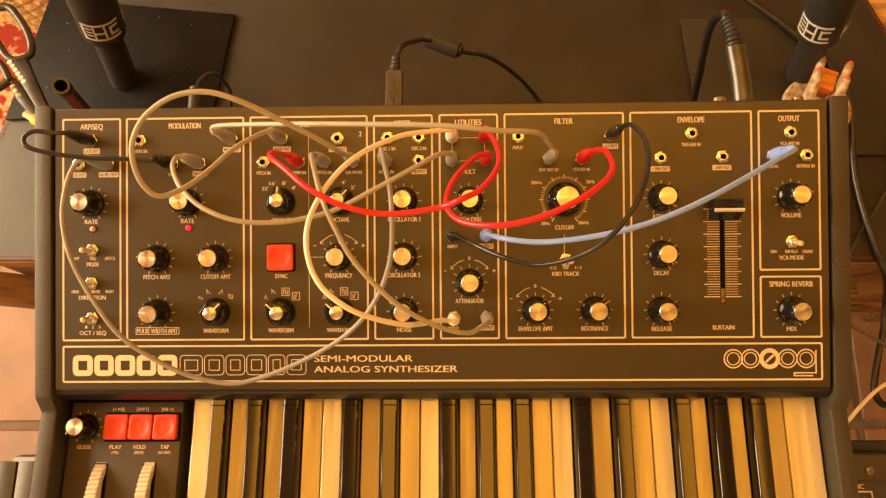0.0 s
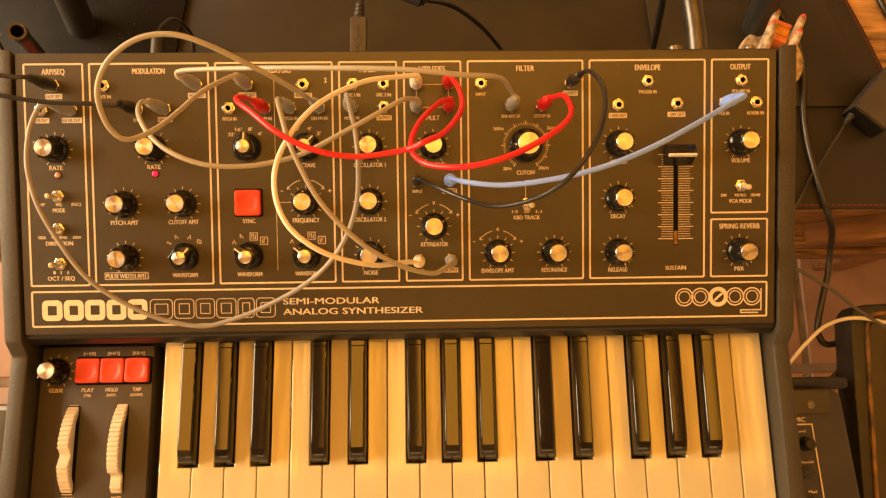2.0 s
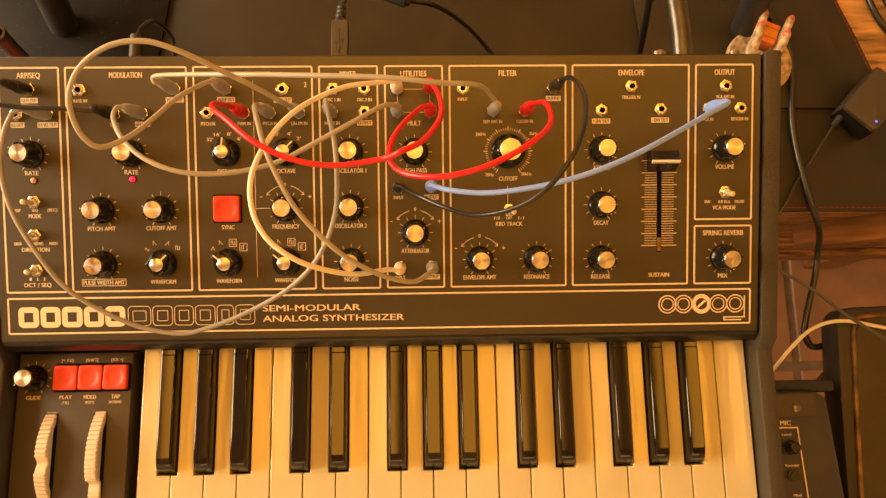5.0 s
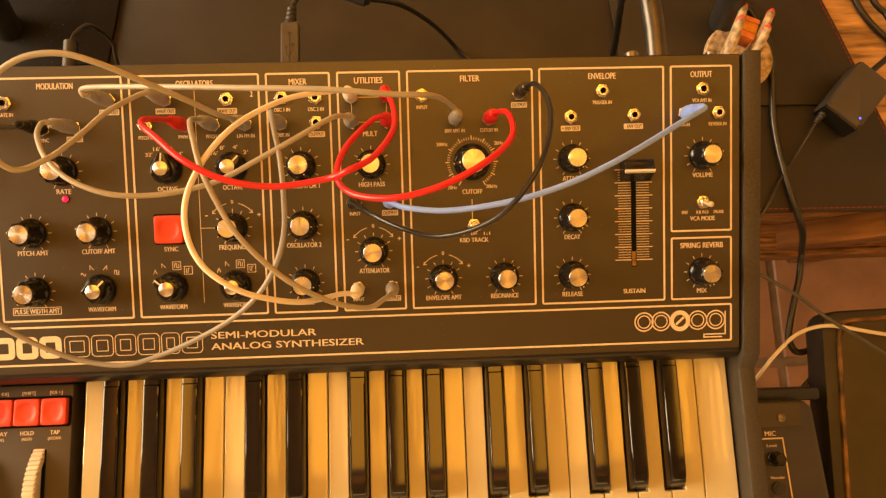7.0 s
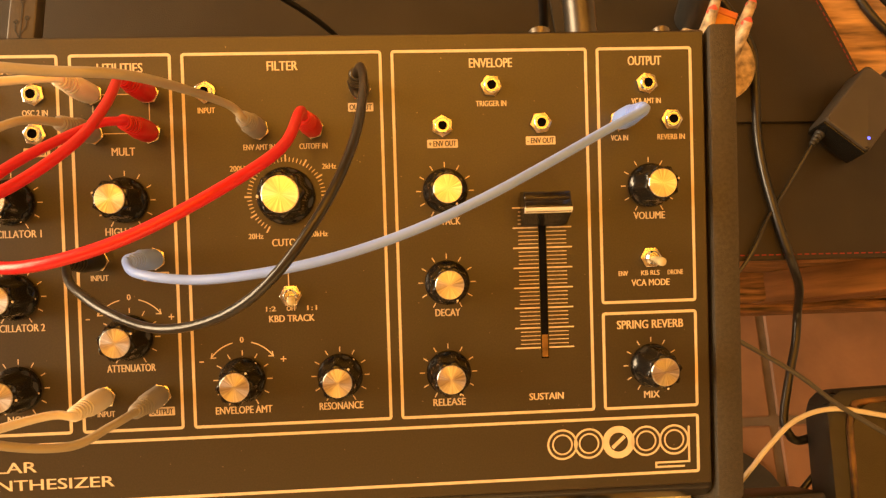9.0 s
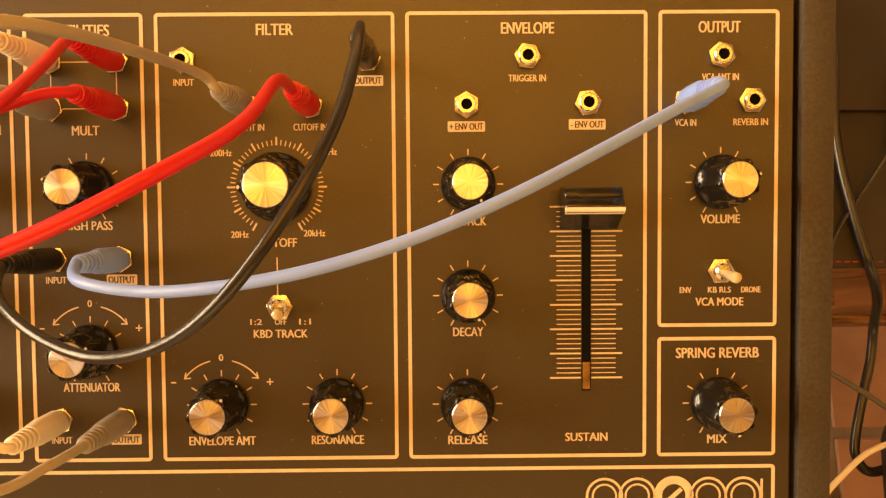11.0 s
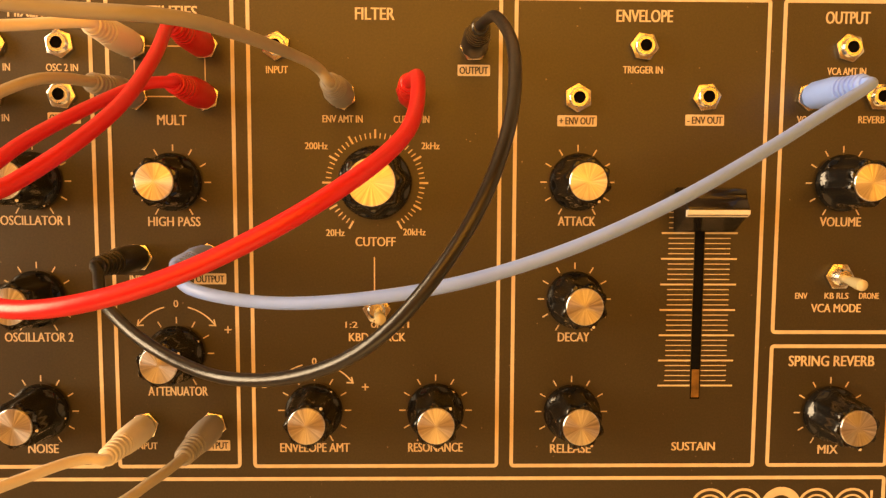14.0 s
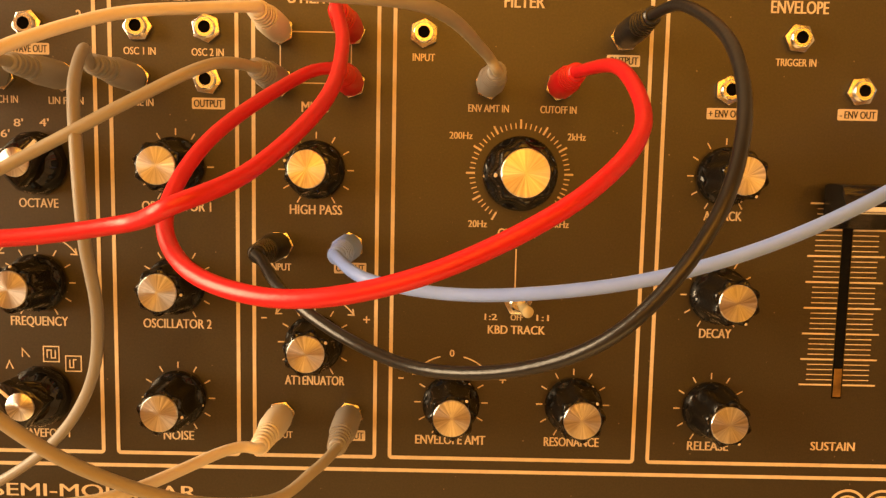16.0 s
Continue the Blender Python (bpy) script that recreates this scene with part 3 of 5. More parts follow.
ticks(91.0, 28.7, 14.9, 17.9, 51, 0.4, 150, long_every=5)
print_words("CUTOFF", 91, 8.8, 13.5, 3.1)
for text, u, v, w in (("200Hz", 71.2, 41, 7.6), ("2kHz", 109.6, 41.2, 6), ("20Hz", 77.4, 11.8, 6.2), ("20kHz", 104.2, 12.1, 7.6)):
    print_words(text, u, v, w, 2.3)


def arc_mark(u, v):
    """The curved arrows from minus over nought to plus."""
    for s in (-1, 1):
        ink([(u + s * 16.4 * math.sin(radians(a)), v + 16.4 * math.cos(radians(a))) for a in range(14, 55, 5)], 0.45)
        ex, ey = u + s * 16.4 * math.sin(radians(54)), v + 16.4 * math.cos(radians(54))
        ink([(ex - s * 2.2, ey + 0.1), (ex, ey), (ex - s * 0.5, ey + 2.1)], 0.45)
    print_words("0", u, v + 17.2, 1.5, 2.4)
    ink([(u - 18.2, v + 8.2), (u - 16.4, v + 8.2)], 0.5)
    ink([(u + 16.3, v + 8.2), (u + 18.7, v + 8.2)], 0.5)
    ink([(u + 17.5, v + 7.0), (u + 17.5, v + 9.4)], 0.5)


arc_mark(-70.4, -11)
arc_mark(23.0, -29.8)
arc_mark(69.8, -49.8)


def pointer_knob(u, v, turn):
    m = P(u, v) @ pose(0, 0, 0, 0, 0, -turn)
    if "pointer" not in PROTO:
        disc = lathe([(10.2 * MM, 0.6 * MM), (10.6 * MM, 1.2 * MM), (10.3 * MM, 3.4 * MM), (8.6 * MM, 6.5 * MM), (7.0 * MM, 8.0 * MM), (0, 8.4 * MM)], 14)
        nose = prism([(-6.0 * MM, -5.5 * MM), (6.0 * MM, -5.5 * MM), (6.2 * MM, 0), (2.2 * MM, 9.9 * MM), (-2.2 * MM, 9.9 * MM), (-6.2 * MM, 0)], 2 * MM, 13.2 * MM, 0.8 * MM)
        k = part("pointer_knob", join(disc, nose), M_KNOB, synth, "black pointer knob", m)
        c = part("cap", lathe([(4.7 * MM, 13 * MM), (4.65 * MM, 13.6 * MM), (4.3 * MM, 13.8 * MM), (0, 13.85 * MM)], 32), M_CAP, k, "spun aluminium top")
        d = part("pointer_line", box(-0.5 * MM, 0.5 * MM, 4.7 * MM, 9.8 * MM, 13.1 * MM, 13.5 * MM), M_INK, k)
        PROTO["pointer"] = (k, c, d)
        return k
    k0, c0, d0 = PROTO["pointer"]
    k = again(k0, m, synth, "black pointer knob")
    again(c0, Matrix(), k)
    again(d0, Matrix(), k)


def icon(kind, u, v, s=1.9):
    shapes = {"sine": [(-1, -0.2), (-0.75, 0.5), (-0.45, 0.5), (0, -0.1), (0.4, -0.6), (0.75, -0.5), (1, 0.2)], "tri": [(-0.8, -0.8), (0, 0.8), (0.8, -0.8)],
              "down": [(-0.8, -0.8), (-0.8, 0.9), (0.8, -0.8)], "up": [(-0.8, -0.8), (0.8, 0.9), (0.8, -0.8)],
              "square": [(-0.9, -0.8), (-0.9, 0.8), (0, 0.8), (0, -0.8), (0.9, -0.8), (0.9, 0.8)], "pulse": [(-0.8, 0.8), (-0.8, -0.8), (0, -0.8), (0, 0.8), (0.7, 0.8)]}
    pts = shapes[kind.split("+")[0]]
    ink([(u + x * s * 0.9, v + y * s) for x, y in pts], 0.42)
    if "+" in kind:
        q = s * 1.55
        ink([(u - q, v - q), (u + q, v - q), (u + q, v + q), (u - q, v + q)], 0.4, True)


for u, turn, kinds in ((-159.4, 45, ("sine", "down", "up", "square")), (-112.3, -50, ("tri", "down", "square+", "pulse+")), (-70.2, -50, ("tri", "down", "square+", "pulse+"))):
    pointer_knob(u, -50, turn)
    print_words("WAVEFORM", u, -63.2, 18, 3.0)
    for k, (dx, dy) in zip(kinds, ((-10.9, 10.4), (-5.2, 14.6), (3.4, 14.4), (10.9, 11.2))):
        icon(k, u + dx, -50 + dy, 1.7)
for u, names, turn in ((-112.1, ("32'", "16'", "8'", "4'"), 5), (-69.4, ("16'", "8'", "4'", "2'"), 45)):
    pointer_knob(u, 29, turn)
    print_words("OCTAVE", u, 15.8, 13, 3.0)
    for text, (dx, dy) in zip(names, ((-11.2, 9.6), (-5.9, 13.2), (2.6, 13.4), (9.4, 9.9))):
        print_words(text, u + dx, 29 + dy, 1.5 * len(text), 2.5)

# jacks
HEX = [(4.9 * MM * math.cos(radians(60 * k)), 4.9 * MM * math.sin(radians(60 * k))) for k in range(6)]


def jack(u, v, turn=0):
    m = P(u, v) @ pose(0, 0, 0, 0, 0, turn)
    if "jack" not in PROTO:
        nut = part("jack", prism(HEX, 0, 1.9 * MM, 0.25 * MM), M_NICKEL, synth, "nickel hexagonal jack nut", m)
        ring = part("bush", lathe([(3.3 * MM, 1.8 * MM), (3.3 * MM, 3.3 * MM), (3.0 * MM, 3.6 * MM), (2.0 * MM, 3.6 * MM), (1.9 * MM, 1.95 * MM)], 24), M_NICKEL, nut)
        # closed disc, its black painted for the shade down the hole
        hole = part("socket", lathe([(1.95 * MM, 1.96 * MM), (0, 1.98 * MM)], 16), M_HOLEDARK, nut, "flat near-black disc in place of the socket hole")
        PROTO["jack"] = (nut, ring, hole)
        return
    n0, r0, h0 = PROTO["jack"]
    n = again(n0, m, synth, "nickel hexagonal jack nut")
    again(r0, Matrix(), n)
    again(h0, Matrix(), n)


JACKS = (("GATE OUT", -249.5, 74.5, 11, 1), ("KB OUT", -258.3, 57.3, 8.6, 1), ("KB VEL OUT", -237.2, 57.3, 13.5, 1), ("RATE IN", -213.8, 74, 10, 0), ("SYNC", -190.3, 57, 6.6, 0),
         ("WAVE OUT", -147.3, 74.4, 12, 1), ("S/H OUT", -170.5, 57.3, 9.6, 1), ("WAVE OUT", -111, 74.4, 12, 1), ("PITCH IN", -124.3, 57.3, 10.5, 0), ("PWM IN", -98.6, 57.3, 9.8, 0),
         ("WAVE OUT", -70.8, 73.8, 12, 1), ("PITCH IN", -80.2, 57.3, 10.5, 0), ("LIN FM IN", -59.3, 57.2, 12, 0), ("OSC 1 IN", -34.8, 73.8, 11, 0), ("OSC 2 IN", -12.5, 73.8, 11, 0),
         ("NOISE IN", -35.8, 57.2, 11, 0), ("OUTPUT", -12.4, 57.2, 10, 1), ("", 11.3, 73.6, 0, 0), ("", 34.6, 73.7, 0, 0), ("", 11.2, 57, 0, 0), ("", 34.8, 57, 0, 0),
         ("INPUT", 11.3, 3.4, 7.6, 0), ("OUTPUT", 34.8, 3.4, 10, 1), ("INPUT", 11.8, -54.8, 7.6, 0), ("OUTPUT", 35, -54.7, 10, 1), ("INPUT", 58.4, 73.6, 7.6, 0), ("OUTPUT", 124, 73.8, 10, 1),
         ("ENV AMT IN", 80.1, 57.5, 14, 0), ("CUTOFF IN", 103.2, 57.5, 12.5, 0), ("TRIGGER IN", 180.8, 74.4, 14, 0), ("+ ENV OUT", 159, 57.3, 12.6, 1), ("- ENV OUT", 202.3, 57.8, 12.4, 1),
         ("VCA AMT IN", 250, 74.4, 13.8, 0), ("VCA IN", 237.6, 58.2, 8, 0), ("REVERB IN", 261, 58.3, 13, 0))
for i, (text, u, v, w, boxed) in enumerate(JACKS):
    jack(u, v, (i * 37) % 60)
    if text:
        print_words(text, u, v - 7.5, w * 0.95, 2.4, boxed=bool(boxed))
print_words("MULT", 23.2, 49.3, 9.6, 3.4)


# switches
def toggle(u, v, lean_x, lean_y, texts, caption, dv=0):
    m = P(u, v)
    nut = part("toggle_switch", prism(HEX, 0, 1.8 * MM, 0.25 * MM), M_NICKEL, synth, "nickel-nutted toggle switch", m)
    part("collar", lathe([(3.0 * MM, 1.7 * MM), (3.0 * MM, 4.2 * MM), (2.3 * MM, 4.9 * MM), (0, 5 * MM)], 20), M_NICKEL, nut)
    lever = lathe([(1.2 * MM, 3 * MM), (1.5 * MM, 7 * MM), (2.05 * MM, 13 * MM), (1.9 * MM, 14.4 * MM), (1.0 * MM, 15.2 * MM), (0, 15.4 * MM)], 16)
    part("lever", lever, M_IVORY, nut, "ivory bat lever", m=pose(0, 0, 0, lean_y, lean_x, 0))
    if caption == "MODE":
        spots = ((-12, -5.8), (0, -5.8), (12.5, -5.8))
    elif caption == "OCT / SEQ":
        spots = ((-4.8, -6.3), (0, -6.3), (4.8, -6.3))
    elif caption == "DIRECTION":
        spots = ((-12.4, -6.0), (0, -6.0), (12.6, -6.0))
    elif caption == "VCA MODE":
        spots = ((-12.3, -6.9), (0, -6.9), (11.4, -6.9))
    else:
        spots = ((-8.8, -5.6), (0, -5.6), (8.8, -5.6))
    for t, (dx, dy) in zip(texts, spots):
        print_words(t, u + dx, v + dy, 1.38 * len(t), 2.1)
    print_words(caption, u, v + spots[0][1] - 4.3, 2.15 * len(caption), 2.9)


toggle(-248.8, -4.8, -3, 0, ("ARP", "SEQ", "(REC)"), "MODE")
toggle(-249.2, -28.6, 8, 0, ("ORDR", "FWD/BKWD", "RNDM"), "DIRECTION")
toggle(-248.8, -53.8, 0, 0, ("1", "2", "3"), "OCT / SEQ")
toggle(91.5, -14.2, 8, 5, ("1:2", "OFF", "1:1"), "KBD TRACK")
toggle(250.2, -2.6, 1, 6, ("ENV", "KB RLS", "DRONE"), "VCA MODE")


# lamps of the panel
def lamp_lens(u, v, material, label):
    part("indicator_lamp", lathe([(2.2 * MM, 0), (2.1 * MM, 0.8 * MM), (1.4 * MM, 1.5 * MM), (0, 1.8 * MM)], 20), material, synth, label, P(u, v))
    part("lamp_ring", lathe([(2.7 * MM, 0), (2.7 * MM, 0.3 * MM), (2.25 * MM, 0.35 * MM)], 20), M_HOLEDARK, synth, m=P(u, v))


lamp_lens(-248.6, 10.6, M_LEDOFF, "unlit pink indicator lamp")
lamp_lens(-178.9, 10.8, M_LEDRED, "lit red indicator lamp")


# square push buttons
def push_button(m, w, h, label, rise):
    frame_b = part("button_well", outline_frame(-(w / 2 + 0.9) * MM, (w / 2 + 0.9) * MM, -(h / 2 + 0.9) * MM, (h / 2 + 0.9) * MM, 0.9 * MM, 1.2 * MM, 0, 0.8 * MM), M_HOLEDARK, synth, m=m)
    # square sides, a level rim and a round dish pressed into the top
    bm = bmesh.new()
    n = 40
    rings = []
    for grow, z, square in ((1.0, 0, 1), (1.0, rise - 0.5, 1), (0.975, rise - 0.12, 1), (0.94, rise, 1), (0.76, rise, 0), (0.70, rise - 0.22, 0), (0.58, rise - 0.62, 0), (0.35, rise - 0.85, 0)):
        ring = []
        for k in range(n):
            a = 2 * math.pi * k / n
            c, s = math.cos(a), math.sin(a)
            q = (abs(c) ** 14 + abs(s) ** 14) ** (-1 / 14) if square else 1
            ring.append(bm.verts.new((w / 2 * grow * q * c * MM, h / 2 * grow * q * s * MM, z * MM)))
        rings.append(ring)
    for a, b in zip(rings, rings[1:]):
        for k in range(n):
            bm.faces.new((a[k], a[(k + 1) % n], b[(k + 1) % n], b[k]))
    bm.faces.new(rings[-1])
    bmesh.ops.recalc_face_normals(bm, faces=bm.faces[:])
    part("push_button", bm, M_RED, frame_b, label)


push_button(P(-111.9, -11.0), 18.6, 18.6, "red square push button", 4.5)
print_words("SYNC", -111.9, -24.3, 9, 3.0)
# thin sheet; the shade of the recess is put into its colour
part("button_well", prism(rounded(-0.2500, -0.1926, -0.1385, -0.1173, 0.002), 0.0575, 0.0584, 0.0002), M_HOLEDARK, synth, "flat black sheet in place of the recess round the buttons")
for i, x in enumerate((-239.7, -221.3, -202.9)):
    push_button(pose(x * MM, -0.1279, 0.0582), 17.3, 18.2, "red square push button", 5.0)


def side_words(text, x, y, w, h):
    print_words(text, 0, 0, w, h, parent=ctrl, base=pose(x * MM, y * MM, 0.058 + INKZ * MM))


for text, x, y, w, h in (("PITCH", -249.0, -220.8, 9.5, 2.6), ("MOD", -213.4, -220.8, 7, 2.6), ("GLIDE", -264, -142.2, 10.5, 2.8), ("PLAY", -240.2, -142.2, 9, 2.8), ("HOLD", -222.3, -142.2, 9, 2.8), ("TAP", -203.4, -142.2, 6.4, 2.8), ("(TIE)", -240.2, -146.2, 5.2, 1.8),
                         ("(REST)", -222.3, -146.2, 6.6, 1.8), ("(ACCENT)", -203.4, -146.2, 9, 1.8), ("[< KB]", -240.8, -114.9, 8.6, 2.2), ("[SHIFT]", -222.6, -114.9, 8.8, 2.2), ("[KB >]", -203.8, -114.9, 8.6, 2.2)):
    side_words(text, x, y, w, h)
knob("knob", 0, 0, -130, 1.0, pose(-0.264, -0.1279, 0.058))
ticks(0, 0, 10.4, 12.6, base=(ctrl, pose(-0.264, -0.1279, 0.058 + INKZ * MM)))


# wheels
def wheel(x, turn):
    bm = bmesh.new()
    n, R0 = 680, 46.0
    rows_ = []
    for i in range(n):
        a = 2 * math.pi * i / n
        da = (math.degrees(a) + 180) % 360 - 180
        dent = 4.0 * math.exp(-(da / 5.2) ** 2)
        r = R0 + (0.6 if math.sin(a * 85) > -0.3 and abs(da) > 6.5 else -0.7) - dent
        ri = R0 - 3.2 - dent * 0.6
        rows_.append([bm.verts.new((q * MM, rr * math.cos(a) * MM, rr * math.sin(a) * MM)) for q, rr in ((-4.1, ri - 1), (-4.2, r - 0.8), (-3.5, r), (3.5, r), (4.2, r - 0.8), (4.1, ri - 1), (2.6, ri - 3), (2.2, 20), (-2.2, 20), (-2.6, ri - 3))])
    for i in range(n):
        a, b = rows_[i], rows_[(i + 1) % n]
        for k in range(10):
            bm.faces.new((a[k], a[(k + 1) % 10], b[(k + 1) % 10], b[k]))
    bmesh.ops.recalc_face_normals(bm, faces=bm.faces[:])
    part("wheel", bm, M_WHEEL, synth, "ribbed ivory control wheel", pose(x * MM, -0.1855, 0.058 - 0.0335, turn, 0, 0), smooth=False)
    # thin sheet on the panel, black for the slot's shaded depth
    part("wheel_slot", box(-5.0 * MM, 5.0 * MM, -31.5 * MM, 31.5 * MM, 0, 0.0004), M_HOLEDARK, synth, "flat dark sheet in place of the slot round the wheel", m=pose(x * MM, -0.1855, 0.058), smooth=False)


wheel(-249.6, 95)
wheel(-213.4, 118)

# the slider
# no cut in the panel: a black sheet gives the slot's shade
part("slider_slot", box(-1.6 * MM, 1.6 * MM, -45.8 * MM, 27 * MM, 0, 0.0003), M_HOLEDARK, synth, "flat black sheet in place of the long slider slot", PANEL @ pose(0.2019, 0, 0), smooth=False)
part("slot_end", box(-1.3 * MM, 1.3 * MM, -45.2 * MM, -35.4 * MM, 0.0003, 0.0005), M_BRASSDULL, synth, "dull brown strip in the slot", PANEL @ pose(0.2019, 0, 0), smooth=False)
for k in range(36):
    v = 20.9 - k * 1.772
    big = k % 5 == 0
    for s in (-1, 1):
        ink([(201.9 + s * 1.9, v), (201.9 + s * (13.1 if big else 10.7), v)], 0.6 if big else 0.32)
# outline of the cap across its width: foot, front face, ridge, hollow rear slope
cap_side = ((-7.4, 3.0), (-7.9, 5.0), (-2.6, 14.2), (-2.2, 15.4), (-1.6, 16.0), (-0.4, 16.2), (0.6, 15.9), (2.2, 14.6), (3.8, 13.8), (5.6, 13.4), (6.3, 12.8), (6.8, 6.0), (6.2, 3.0))
sl = bmesh.new()
loops = [[sl.verts.new((sx * MM, y * MM, z * MM)) for y, z in cap_side] for sx in (-10.0, -9.6, 9.6, 10.0)]
for side in (loops[0], loops[-1]):
    for vert in side:
        vert.co.z -= 0.35 * MM
for a, b in zip(loops, loops[1:]):
    for k in range(len(cap_side)):
        sl.faces.new((a[k], a[(k + 1) % len(cap_side)], b[(k + 1) % len(cap_side)], b[k]))
sl.faces.new(loops[0])
sl.faces.new(loops[-1][::-1])
bmesh.ops.recalc_face_normals(sl, faces=sl.faces[:])
slider = part("slider_cap", sl, M_GLOSSY, synth, "glossy black wedge-shaped slider cap", PANEL @ pose(0.2019, 0.0208, 0))
part("slider_line", along_x([(-2.75 * MM, 14.3 * MM), (-1.75 * MM, 16.1 * MM), (-0.45 * MM, 16.3 * MM), (-0.45 * MM, 14.3 * MM)], -10.06 * MM, 10.06 * MM), M_WHITE, slider, "white marking line", smooth=False)
print_words("SUSTAIN", 202, -62.8, 15.2, 3.0)

# title strip: product lettering as plain blocks, the rest in words
for i, (x0, w) in enumerate(((-263.5, 14.6), (-247.8, 14.2), (-232.6, 14.6), (-217.0, 14.2), (-201.8, 14.4))):
    part("name_block", outline_frame(x0 * MM, (x0 + w) * MM, -95.4 * MM, -80.4 * MM, 4.0 * MM, 3.6 * MM, 0, INKZ * MM), M_INK, panel, smooth=False)
for i, (x0, w) in enumerate(((-185.6, 16.6), (-168.0, 14.6), (-152.4, 14.0), (-137.4, 14.6), (-121.8, 12.4), (-108.4, 14.2))):
    for g, t in ((0, 0.45), (3.4, 0.45)):
        part("name_block", outline_frame((x0 + g) * MM, (x0 + w - g) * MM, (-95.2 + g) * MM, (-80.6 - g) * MM, t * MM, max(3.0 - g, 0.6) * MM, 0, INKZ * MM), M_INK, panel, smooth=False)
print_words("SEMI-MODULAR", -53.2, -83.6, 70.6, 4.5, bold=0.03)
print_words("ANALOG SYNTHESIZER", -37.3, -91.2, 102.6, 4.5, bold=0.03)
for i, x in enumerate((208.6, 220.6, 234.0, 246.6, 259.4)):
    rr = 6.4 if i != 2 else 7.0
    for r, t in ((rr, 0.9), (rr - 2.1, 0.7)) if i != 2 else ((rr - 1.2, 3.0),):
        ink([(x + r * math.cos(radians(a)), -84.9 + r * math.sin(radians(a))) for a in range(0, 360, 12)], t, True)
ink([(231.2, -87.4), (236.8, -82.4)], 1.6)
ink([(266.2, -79), (266.2, -95), (251, -95), (251, -97), (264, -97)], 0.9)

# ---- keyboard ----
WK, KX0, KTOP, BTOP = 24.3, -184.3, 57.0, 67.0
WNAMES = "FGABCDEFGABCDEFGABC"
HASB = {"F": 1, "G": 1, "A": 1, "C": 1, "D": 1}
BOFF = {"F": -2.6, "G": 0.0, "A": 2.6, "C": -2.2, "D": 2.2}
BW = 13.6
blacks = {}
for i, nme in enumerate(WNAMES[:-1]):
    if nme in HASB:
        blacks[i] = KX0 + (i + 1) * WK + BOFF[nme]
for i, nme in enumerate(WNAMES):
    x0, x1 = KX0 + i * WK + 0.35, KX0 + (i + 1) * WK - 0.35
    l0 = blacks[i - 1] + BW / 2 + 0.8 if (i - 1) in blacks else x0
    r0 = blacks[i] - BW / 2 - 0.8 if i in blacks else x1
    yb, yf, yn = -92.0, -248.0, -200.5
    shape = [(x0, yf), (x1, yf), (x1, yn), (r0, yn), (r0, yb), (l0, yb), (l0, yn), (x0, yn)]
    pts = []
    for q in shape:
        if not pts or abs(pts[-1][0] - q[0]) + abs(pts[-1][1] - q[1]) > 0.01:
            pts.append(q)
    # no two keys lie quite level: tilts are added to vary their reflections
    key_m = pose((x0 + x1) / 2 * MM, -0.17, KTOP * MM, 0.25 * math.sin(i * 3.1), 1.1 * math.sin(i * 2.3 + 0.7), 0) @ pose(-(x0 + x1) / 2 * MM, 0.17, -KTOP * MM)
    flat_tops(part("white_key", prism([(x * MM, y * MM) for x, y in pts], 0.036, KTOP * MM, 0.0007), M_IVORY, synth, m=key_m))


def black_mesh():
    bm = bmesh.new()
    secs = []
    for y, zt, wt in ((-92, BTOP - 0.6, 10.4), (-112.2, BTOP - 0.6, 10.4), (-113.0, BTOP + 0.2, 10.2), (-187, BTOP + 0.4, 10.0), (-191.5, BTOP - 0.3, 9.6), (-194.5, BTOP - 2.4, 10.2), (-198.6, KTOP - 0.5, 12.6)):
        z0 = KTOP - 4
        hb = BW / 2
        secs.append([bm.verts.new((x * MM, y * MM, z * MM)) for x, z in ((-hb, z0), (-hb + 0.2, zt - 7 if zt > KTOP + 7 else z0 + 1), (-wt / 2 - 0.6, zt - 1.2), (-wt / 2, zt - 0.25), (-wt / 2 + 0.7, zt), (wt / 2 - 0.7, zt), (wt / 2, zt - 0.25), (wt / 2 + 0.6, zt - 1.2), (hb - 0.2, zt - 7 if zt > KTOP + 7 else z0 + 1), (hb, z0))])
    for a, b in zip(secs, secs[1:]):
        for k in range(9):
            bm.faces.new((a[k], a[k + 1], b[k + 1], b[k]))
    bm.faces.new(secs[-1])
    bm.faces.new(secs[0][::-1])
    bmesh.ops.recalc_face_normals(bm, faces=bm.faces[:])
    return bm


bk = None
for i, x in blacks.items():
    if bk is None:
        bk = flat_tops(part("black_key", black_mesh(), M_EBONY, synth, "", pose(x * MM, 0, 0)))
    else:
        again(bk, pose(x * MM, -0.15, 0.055, 0.4 * math.sin(i * 2.9), 1.6 * math.sin(i * 1.7 + 0.4), 0) @ pose(0, 0.15, -0.055))

